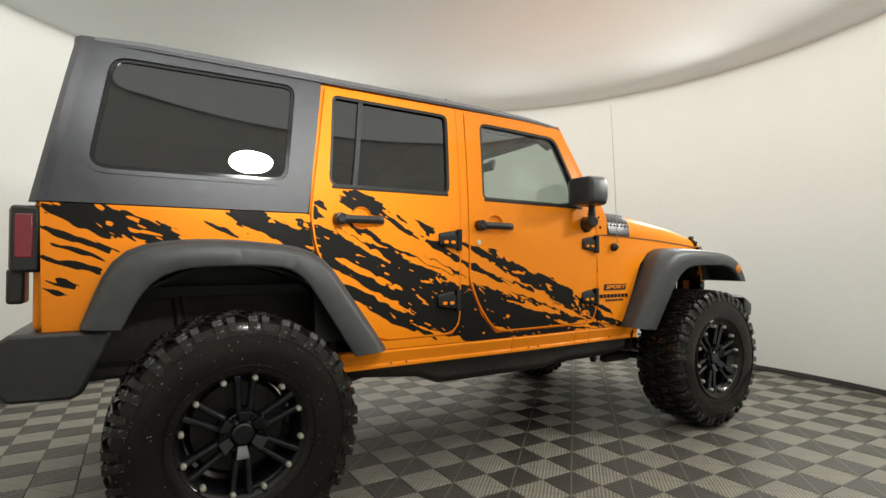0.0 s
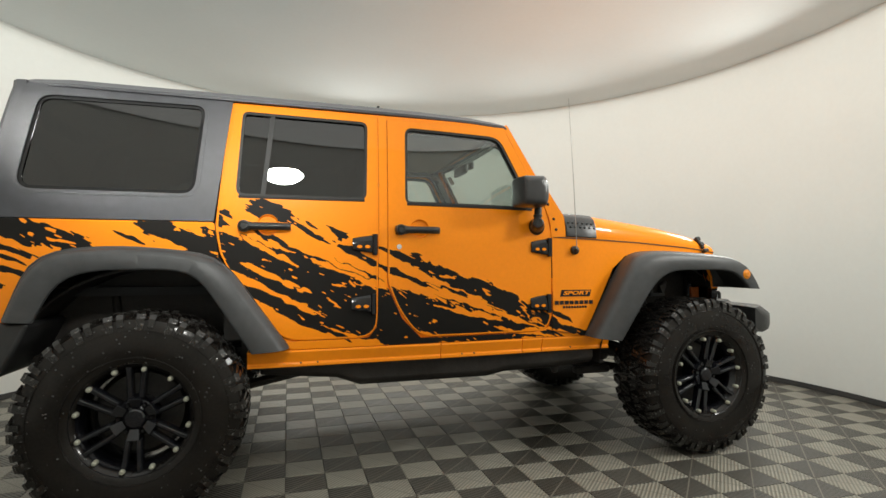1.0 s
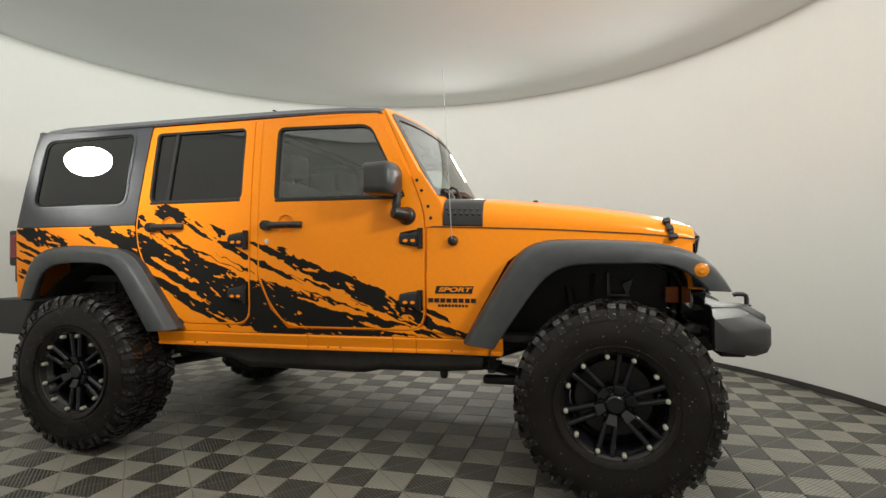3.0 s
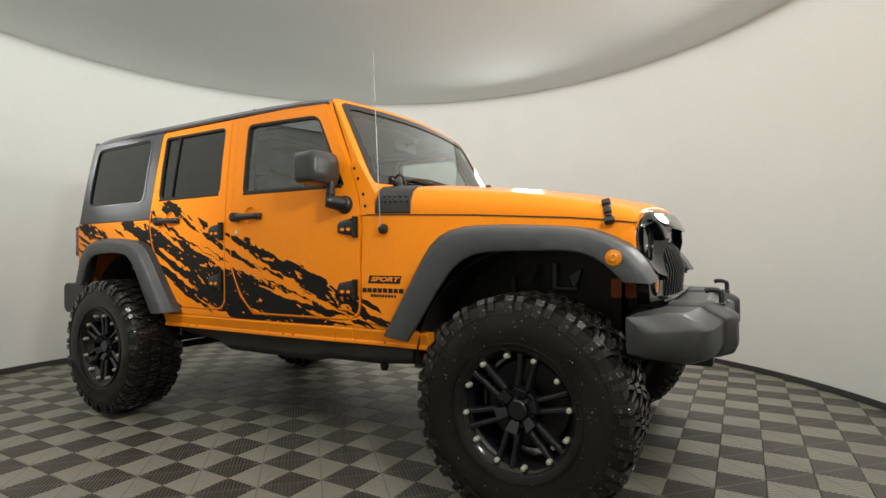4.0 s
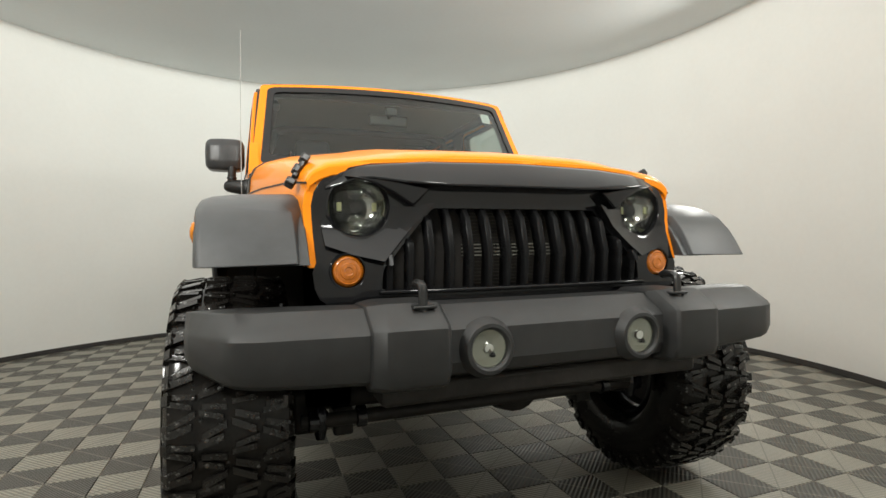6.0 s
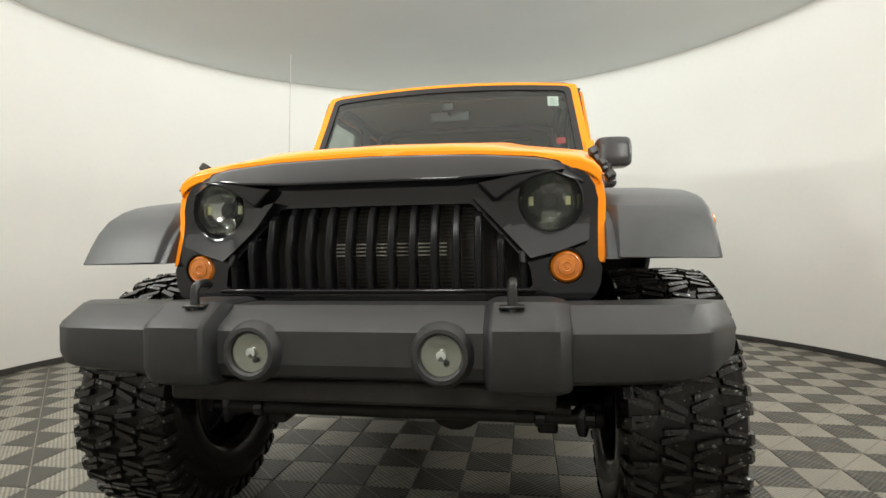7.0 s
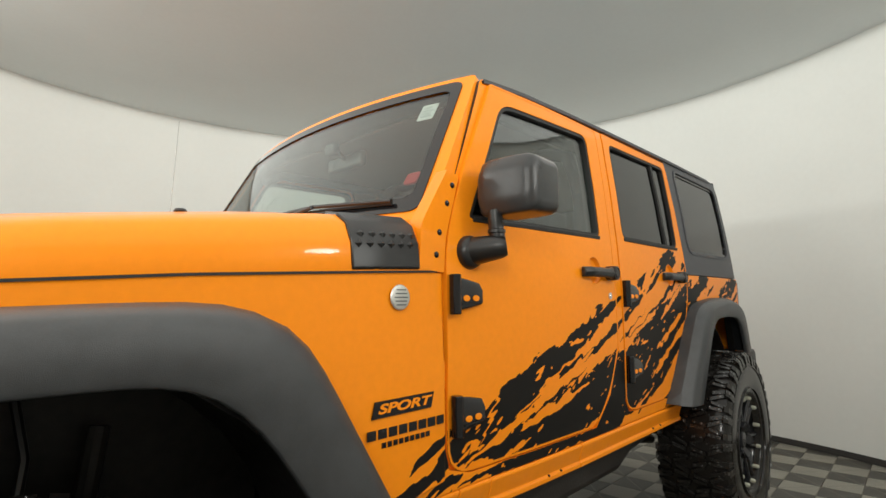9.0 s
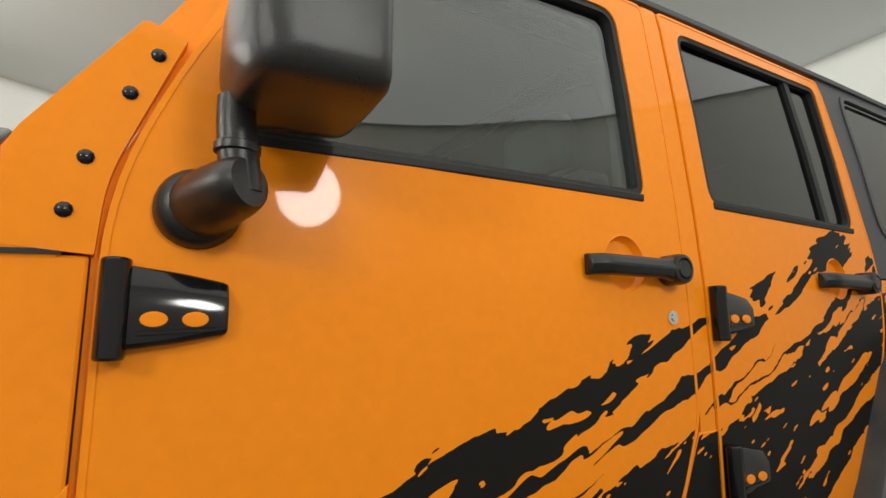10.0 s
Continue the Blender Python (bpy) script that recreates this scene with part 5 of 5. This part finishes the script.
def wheel():
    """Mud tyre on a black alloy rim; its outer face looks along -y, its middle at the origin."""
    w = holder("wheel")
    R = 0.427
    prof = [(0.214, 0.125), (0.228, 0.148), (0.245, 0.158), (0.29, 0.166), (0.345, 0.168), (0.39, 0.163), (0.416, 0.150), (0.426, 0.128), (R, 0.10), (R, 0.05), (R, 0.0)]
    prof = [(r, -h) for r, h in prof] + [(r, h) for r, h in reversed(prof[:-1])]
    tyre = Shape().lathe(prof, (0, 0, 0), "y", 72)
    # raised rings on the sidewall
    for r0 in (0.262, 0.372):
        tyre.lathe([(r0 - 0.004, -0.160), (r0 - 0.002, -0.1695), (r0 + 0.002, -0.1695), (r0 + 0.004, -0.160)], (0, 0, 0), "y", 72)
    nb = 44

    def block(kind):
        """One lug of the tread: two middle rows and two shoulder rows with biters down the sidewall."""
        row, alt = kind
        y, wy, la = ((-0.116, 0.066, 0.098), (-0.040, 0.066, 0.098), (0.040, 0.066, 0.098), (0.116, 0.066, 0.098))[row]
        la *= 1.10 if alt else 0.86
        skew = 0.026 * (1 if row in (0, 1) else -1) * (1 if alt else -0.5)
        b = Shape()
        for half in (-1, 1):
            vs = []
            for rr, sh in ((0.420, 1.0), (0.445 if row in (1, 2) else 0.444, 0.90)):
                for e, g in ((-1, -1), (1, -1), (1, 1), (-1, 1)):
                    aa = (half * 0.27 + e * 0.215 * sh) * la + skew * g + 0.006 * half * g
                    edge = abs(y + g * wy / 2) > 0.14
                    r2 = rr - (0.010 if edge and rr > 0.44 else 0) - (0.002 if half > 0 and rr > 0.44 else 0)
                    vs.append((r2 * math.cos(aa), y + g * wy / 2 * (sh if not edge else 1.0) + 0.004 * half, r2 * math.sin(aa)))
            b.add(vs, [(0, 1, 2, 3), (7, 6, 5, 4), (0, 4, 5, 1), (1, 5, 6, 2), (2, 6, 7, 3), (3, 7, 4, 0)])
        if row in (0, 3):
            sg = -1 if row == 0 else 1
            l2, dn = (0.074, 0.366) if alt else (0.060, 0.384)
            vs = []
            for rr, yy in ((dn, 0.160), (dn + 0.005, 0.1695), (0.422, 0.163), (0.440, 0.147), (0.422, 0.12)):
                for e in (-1, 1):
                    a = e * l2 / 2 + skew * sg
                    vs.append((rr * math.cos(a), sg * yy, rr * math.sin(a)))
            b.add(vs, [(0, 1, 3, 2), (2, 3, 5, 4), (4, 5, 7, 6), (6, 7, 9, 8), (0, 2, 4, 6, 8), (1, 9, 7, 5, 3), (0, 8, 9, 1)])
        return b.part("tread_block", tread_m, w, sharp=25)

    kinds = {}
    for i in range(nb):
        for row in range(4):
            k = (row, i % 2)
            if k not in kinds:
                kinds[k] = block(k)
                ob = kinds[k]
            else:
                ob = new("tread_block", kinds[k].data)
                ob.parent = w
            ob.rotation_euler = (0, 2 * math.pi * (i + (0.5 if row in (1, 3) else 0.0)) / nb, 0)
    tyre.part("tyre", rubber, w, "wet-looking black mud-terrain tyre with chunky lugs", sharp=30)
    rim = Shape().lathe([(0.205, 0.14), (0.214, 0.13), (0.200, 0.10), (0.195, -0.06), (0.197, -0.085), (0.205, -0.098), (0.212, -0.108), (0.222, -0.120), (0.2275, -0.146), (0.2315, -0.152), (0.235, -0.146), (0.232, -0.135), (0.224, -0.118)], (0, 0, 0), "y", 60)
    rim.part("rim", satin, w, "satin black alloy rim", sharp=40)
    Shape().lathe([(0.0, 0.0), (0.17, 0.0), (0.19, 0.02)], (0, 0, 0), "y", 40).part("brake_disc", material("brake_disc", (0.05, 0.048, 0.045), 0.45, metal=0.8, grain=0.3), w)
    Shape().lathe([(0.0, -0.128), (0.034, -0.128), (0.040, -0.123), (0.042, -0.112), (0.048, -0.108), (0.075, -0.098), (0.082, -0.085), (0.082, -0.02)], (0, 0, 0), "y", 36).part("hub_cap", satin, w, sharp=30)
    for k in range(SPOKES):
        m = Matrix.Rotation(2 * math.pi * k / SPOKES + radians(90), 4, "Y")
        sp = Shape()
        # wedge at the hub, then two parallel arms to the outer ring
        sp.add([m @ Vector(p) for p in ((0.043, -0.118, -0.017), (0.043, -0.118, 0.017), (0.086, -0.142, 0.025), (0.086, -0.142, -0.025), (0.043, -0.07, -0.022), (0.043, -0.07, 0.022), (0.098, -0.08, 0.034), (0.098, -0.08, -0.034))],
               [(0, 1, 2, 3), (4, 7, 6, 5), (0, 4, 5, 1), (1, 5, 6, 2), (2, 6, 7, 3), (3, 7, 4, 0)])
        for g in (-1, 1):
            rings = []
            for r, yy, zc, hw in ((0.085, -0.126, 0.020, 0.012), (0.13, -0.130, 0.0235, 0.0115), (0.17, -0.132, 0.026, 0.0115), (0.195, -0.136, 0.028, 0.0125), (0.219, -0.138, 0.031, 0.0150)):
                c = g * zc
                rings.append([m @ Vector((r, a, c + b)) for a, b in ((yy + 0.045, -hw), (yy + 0.008, -hw), (yy, -hw * 0.5), (yy, hw * 0.5), (yy + 0.008, hw), (yy + 0.045, hw))])
            sp.loft(rings)
        sp.part("spoke", spoke_m, w, bevel=0.002)
        nut = m @ Matrix.Rotation(math.pi / SPOKES, 4, "Y") @ Vector((0.062, 0, 0))
        Shape().lathe([(0.0, -0.118), (0.007, -0.118), (0.010, -0.112), (0.010, -0.09)], (nut.x, 0, nut.z), "y", 10).part("wheel_nut", gloss, w)
    bolt = Shape().lathe([(0.0, -0.156), (0.006, -0.1555), (0.0095, -0.152), (0.0105, -0.146), (0.0105, -0.125)], (0, 0, 0), "y", 10).part("rim_bolt", rim_bolt_m, w, "grey steel rim bolt")
    for k in range(12):
        a = 2 * math.pi * (k + 0.5) / 12 + 0.12
        b = bolt if k == 0 else new("rim_bolt", bolt.data)
        b.parent = w
        b.location = (0.2115 * math.cos(a), 0, 0.2115 * math.sin(a))
        b["label"] = "grey steel rim bolt"
    return w


WY = 0.855
w0 = wheel()
first = True
for s in (-1, 1):
    for x, spin in ((WB, 13), (-WB, 2)):
        m = pose(x, s * WY, HUB_Z, 0, spin if s < 0 else -spin - 17, 0 if s < 0 else 180)
        if first:
            w0.matrix_basis, wh, first = m, w0, False
        else:
            wh = copy_thing(w0, m)
        wh.parent = car

# ---- under the car ----
under = holder("chassis", car)
for s in (-1, 1):
    Shape().tube([(-2.03, s * 0.47, 0.70), (-1.7, s * 0.47, 0.70), (-1.2, s * 0.46, 0.66), (-0.9, s * 0.46, 0.54), (0.8, s * 0.44, 0.54), (1.1, s * 0.43, 0.64), (1.6, s * 0.42, 0.68), (2.0, s * 0.42, 0.66)], 0.062, 8).part("frame_rail", chassis_m, under)
    Shape().loft([[(x, s * y, z) for y, z in ((0.66, 0.585), (0.765, 0.585), (0.765, zb + 0.03), (0.735, zb), (0.66, zb))] for x, zb in ((-0.99, 0.535), (-0.62, 0.50), (-0.5, 0.455), (0.2, 0.455), (0.30, 0.475), (0.62, 0.480), (0.86, 0.50))]).part("side_rail", chassis_m, under, bevel=0.01)
    Shape().box((0.95, s * 0.60, 0.425), (0.24, 0.06, 0.045)).part("arm_bracket", chassis_m, under, bevel=0.015)
    Shape().lathe([(0.0, 0.022), (0.016, 0.018), (0.022, 0.0), (0.022, -0.06)], (0.64, s * 0.70, 0.462), "z", 12, -1).part("rail_bolt", chassis_m, under)
    for x in (WB, -WB):
        n, sp = 90, []
        for k in range(n + 1):
            a = k / n * 2 * math.pi * 5
            sp.append((x + 0.075 * math.cos(a), s * 0.47 + 0.075 * math.sin(a), 0.50 + 0.30 * k / n))
        Shape().tube(sp, 0.008, 6).part("coil_spring", black, under)
        Shape().tube([(x - 0.12, s * 0.56, 0.40), (x - 0.16, s * 0.55, 0.66)], 0.03, 12).part("shock_absorber", chassis_m, under)
        Shape().tube([(x - 0.16, s * 0.55, 0.64), (x - 0.2, s * 0.53, 0.92)], 0.02, 10).part("shock_rod", chassis_m, under)
        Shape().tube([(x, s * 0.5, 0.36), (x - 0.85 if x > 0 else x + 0.75, s * 0.44, 0.50)], 0.026, 8).part("control_arm", chassis_m, under)
for x in (WB, -WB):
    Shape().tube([(x, -0.72, HUB_Z), (x, 0.72, HUB_Z)], 0.042, 14).part("axle_tube", chassis_m, under)
    Shape().lathe([(0.0, -0.13), (0.07, -0.125), (0.115, -0.08), (0.125, 0.0), (0.11, 0.07), (0.06, 0.10), (0.0, 0.10)], (x, 0.18 if x > 0 else 0.0, HUB_Z - 0.01), "x", 18, 1 if x > 0 else -1).part("differential", chassis_m, under)
tie = Shape().tube([(1.70, -0.66, 0.425), (1.70, 0.66, 0.425)], 0.023, 12).part("tie_rod", chassis_m, under)
for y in (-0.62, -0.47, 0.47, 0.62):
    Shape().lathe([(0.024, -0.018), (0.034, -0.014), (0.034, 0.014), (0.024, 0.018)], (1.70, y, 0.425), "y", 14).part("clamp", satin, tie)
for y in (-0.60, 0.60):
    Shape().lathe([(0.0, -0.055), (0.014, -0.052), (0.020, -0.03), (0.026, -0.01), (0.026, 0.03), (0.012, 0.05)], (1.70, y, 0.42), "z", 12).part("ball_joint", satin, tie)
Shape().tube([(1.74, 0.56, 0.455), (1.72, -0.45, 0.62)], 0.020, 10).part("drag_link", chassis_m, under)
Shape().tube([(1.73, 0.40, 0.465), (1.735, 0.06, 0.50)], 0.030, 14).part("steering_damper", chassis_m, under, bevel=0.004)
Shape().tube([(1.735, 0.07, 0.50), (1.74, -0.20, 0.535)], 0.012, 8).part("damper_rod", satin, under)
Shape().tube([(1.66, -0.5, 0.60), (1.95, -0.5, 0.66), (1.97, 0, 0.66), (1.95, 0.5, 0.66), (1.66, 0.5, 0.60)], 0.016, 8).part("sway_bar", chassis_m, under)
for s in (-1, 1):
    Shape().tube([(1.62, s * 0.52, 0.60), (1.58, s * 0.56, 0.44)], 0.011, 8).part("sway_link", chassis_m, under)
    Shape().loft([[(1.44, s * y, z) for z in (0.33, 0.53)] + [(1.62, s * y, z) for z in (0.50, 0.36)] for y in (0.60, 0.68)]).part("steering_knuckle", chassis_m, under, bevel=0.015)
    Shape().box((1.48, s * 0.50, 0.36), (0.12, 0.07, 0.10)).part("axle_bracket", chassis_m, under, bevel=0.01)
Shape().loft([[(1.74, y, 0.54), (2.0, y, 0.60), (2.0, y, 0.62), (1.74, y, 0.60)] for y in (-0.46, 0.46)]).part("front_skid_plate", chassis_m, under, bevel=0.006)
Shape().box((-0.15, 0.0, 0.47), (0.60, 0.80, 0.03)).part("gearbox_skid_plate", chassis_m, under, bevel=0.012)
Shape().tube([(1.3, 0.15, 0.46), (0.3, 0.1, 0.58), (-0.2, 0.05, 0.58), (-1.3, 0.0, 0.48)], 0.034, 10).part("drive_shaft", satin, under)
Shape().box((0.15, 0.02, 0.575), (0.85, 0.55, 0.17)).part("gearbox", chassis_m, under, bevel=0.03)
Shape().box((-0.55, -0.28, 0.57), (0.75, 0.36, 0.16)).part("fuel_tank", chassis_m, under, bevel=0.03)
Shape().tube([(0.9, -0.3, 0.52), (0.2, -0.36, 0.50), (-0.9, -0.3, 0.54), (-1.25, 0.2, 0.64), (-1.85, 0.3, 0.68)], 0.032, 10).part("exhaust_pipe", chassis_m, under)
Shape().tube([(-1.75, -0.36, 0.68), (-1.75, 0.36, 0.68)], 0.07, 14).part("silencer", chassis_m, under)
Shape().box((-0.1, 0, 0.655), (3.8, 1.36, 0.03)).part("floor_pan", chassis_m, car)
for x in (0.72, -1.06):
    Shape().box((x, 0, 0.86), (0.03, 1.52, 0.42)).part("bulkhead", chassis_m, car)
Shape().box((1.98, 0, 0.66), (0.12, 1.0, 0.10)).part("cross_member", chassis_m, under, bevel=0.01)
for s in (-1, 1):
    Shape().box((1.798, s * 0.570, 0.882), (0.115, 0.02, 0.080)).part("inner_fender", shaded_paint, car, "orange inner fender panel, darkened for the shade in the arch", bevel=0.004)
    # bent bracket and hose on the wall of the front wheel arch
    wb = Shape().box((1.475, s * 0.500, 0.925), (0.022, 0.03, 0.13)).part("arch_bracket", plastic, under, bevel=0.004)
    Shape().box((1.525, s * 0.500, 0.872), (0.11, 0.03, 0.020)).part("bracket_foot", plastic, wb, bevel=0.004)
    Shape().loft([[(1.540, s * y, 0.930), (1.600, s * y, 0.962), (1.590, s * y, 0.920), (1.566, s * y, 0.865)] for y in (0.495, 0.515)]).part("bracket_ear", plastic, wb, bevel=0.003)
    Shape().tube([(1.40, s * 0.50, 0.98), (1.385, s * 0.53, 0.88), (1.41, s * 0.58, 0.72), (1.44, s * 0.62, 0.52)], 0.009, 8).part("brake_hose", black, under)

# ---- cabin ----
cab = holder("cabin", car)
Shape().loft([[(0.32, y, 0.95), (0.30, y, 1.20), (0.36, y, 1.31), (0.50, y, 1.345), (0.60, y, 1.33), (0.66, y, 0.95)] for y in (-0.74, -0.3, 0.3, 0.74)]).part("dashboard", black, cab, bevel=0.02)
ring = [(0.10 + 0.09 * math.sin(a) * 0.5, 0.37 + 0.185 * math.cos(a), 1.235 + 0.175 * math.sin(a)) for a in np.linspace(0, 2 * math.pi, 29)]
sw = Shape().tube(ring, 0.015, 8).part("steering_wheel", black, cab)
Shape().lathe([(0.0, -0.03), (0.06, -0.02), (0.075, 0.02)], (0.12, 0.37, 1.235), "x", 20, -1).part("hub_pad", black, sw)
for a in (0.1, math.pi - 0.1, -math.pi / 2):
    Shape().tube([(0.12, 0.37, 1.235), (0.10 + 0.045 * math.sin(a), 0.37 + 0.18 * math.cos(a), 1.235 + 0.17 * math.sin(a))], 0.014, 6).part("wheel_spoke", black, sw)


def seat(x, y, wide=0.50, rest=True):
    st_ = holder("car_seat", cab)
    Shape().loft([[(x - 0.25, y + e * wide / 2, 0.92), (x - 0.2, y + e * wide / 2, 1.02), (x + 0.22, y + e * wide / 2, 1.05), (x + 0.26, y + e * wide / 2, 0.93)] for e in (-1, -0.6, 0.6, 1)]).part("cushion", cloth, st_, bevel=0.04)
    Shape().loft([[(x - 0.24 - 0.14 * t, y + e * wide / 2 * (1 - 0.12 * t), 0.98 + 0.56 * t) for e in (-1, -0.7, 0.7, 1)] + [(x - 0.36 - 0.14 * t, y + e * wide / 2 * (1 - 0.12 * t), 0.98 + 0.56 * t) for e in (1, 0.7, -0.7, -1)] for t in (0, 0.5, 0.9, 1.0)]).part("seat_back", cloth, st_, bevel=0.03)
    if rest:
        Shape().box((x - 0.44, y, 1.655), (0.09, 0.24, 0.16)).part("headrest", cloth, st_, bevel=0.035)
    return st_


for s in (-1, 1):
    seat(0.02, s * 0.37)
    seat(-0.86, s * 0.36, 0.62)
    # roll bar
    Shape().tube([(-0.40, s * 0.70, 0.9), (-0.41, s * 0.68, 1.6), (-0.42, s * 0.62, 1.78), (-0.42, s * 0.5, 1.82), (-0.42, 0, 1.825)], 0.032, 10).part("roll_bar", cloth, cab)
    Shape().tube([(0.33, s * 0.65, 1.76), (0.22, s * 0.65, 1.812), (-0.42, s * 0.65, 1.815), (-1.4, s * 0.64, 1.80), (-1.7, s * 0.64, 1.6), (-1.85, s * 0.66, 1.2)], 0.022, 10).part("roll_bar", cloth, cab)
    Shape().loft([[(x, s * (flank(x, 1.2) - 0.05), z) for x in (-1.15, 0.55)] + [(x, s * (flank(x, 1.2) - 0.08), z) for x in (0.55, -1.15)] for z in (0.72, 1.36)]).part("door_trim", black, cab)
Shape().box((-0.82, 0, 1.838), (2.2, 1.42, 0.012)).part("headliner", material("headliner", (0.30, 0.30, 0.29), 0.95, grain=0.1), cab)
Shape().box((-1.5, 0, 0.95), (1.0, 1.25, 0.04)).part("load_floor", cloth, cab)
rv = Shape().box((0.30, 0.0, 1.735), (0.03, 0.24, 0.065)).part("inner_mirror", black, cab, bevel=0.012)
Shape().tube([(0.38, 0, 1.79), (0.31, 0, 1.75)], 0.010, 8).part("mirror_stalk", black, rv)
Shape().box((0.375, 0.0, 1.775), (0.03, 0.07, 0.05)).part("sensor_pod", black, cab, bevel=0.01)

# ---- floor tiles ----
GAP = 0.0016


def tile_mesh(name, mat):
    h, b = TILE / 2 - GAP / 2, 0.003
    vs = [(-h, -h, -0.01), (h, -h, -0.01), (h, h, -0.01), (-h, h, -0.01), (-h, -h, -b), (h, -h, -b), (h, h, -b), (-h, h, -b), (-h + b, -h + b, 0), (h - b, -h + b, 0), (h - b, h - b, 0), (-h + b, h - b, 0)]
    fs = [(8, 9, 10, 11)] + [(4 * k + i, 4 * k + (i + 1) % 4, 4 * k + 4 + (i + 1) % 4, 4 * k + 4 + i) for k in (0, 1) for i in range(4)]
    me = bpy.data.meshes.new(name)
    me.from_pydata(vs, [], fs)
    me.materials.append(mat)
    return me


light_me, dark_me = tile_mesh("tile", tile_light), tile_mesh("tile", tile_dark)
far_v, far_f, far_m = [], [], []
spots = []
OX, OY = 0.024, 0.058
for i in range(-22, 23):
    for j in range(-22, 23):
        x, y = OX + i * TILE, OY + j * TILE
        d = math.hypot(x - ROOM.x, y - ROOM.y)
        if d < RAD + 0.1:
            spots.append((max(abs(x) / 2.6, abs(y + 0.6) / 2.0), x, y, (i + j + 1) % 2))
spots.sort()
for k, (_, x, y, odd) in enumerate(spots):
    me = dark_me if odd else light_me
    if k < 300:
        t = new("tile", me)
        t.location = (x, y, 0)
        t.parent = slab
    else:
        o = len(far_v)
        far_v += [(x - OX + v.co.x, y - OY + v.co.y, v.co.z) for v in me.vertices]
        far_f += [tuple(o + q for q in p.vertices) for p in me.polygons]
        far_m += [odd] * len(me.polygons)
me = bpy.data.meshes.new("outer_tiles")
me.from_pydata(far_v, [], far_f)
me.materials.append(tile_light)
me.materials.append(tile_dark)
me.polygons.foreach_set("material_index", far_m)
rest = new("outer_tiles", me)
rest.location = (OX, OY, 0)
rest.parent = slab
tagged(rest, kind="stuff")
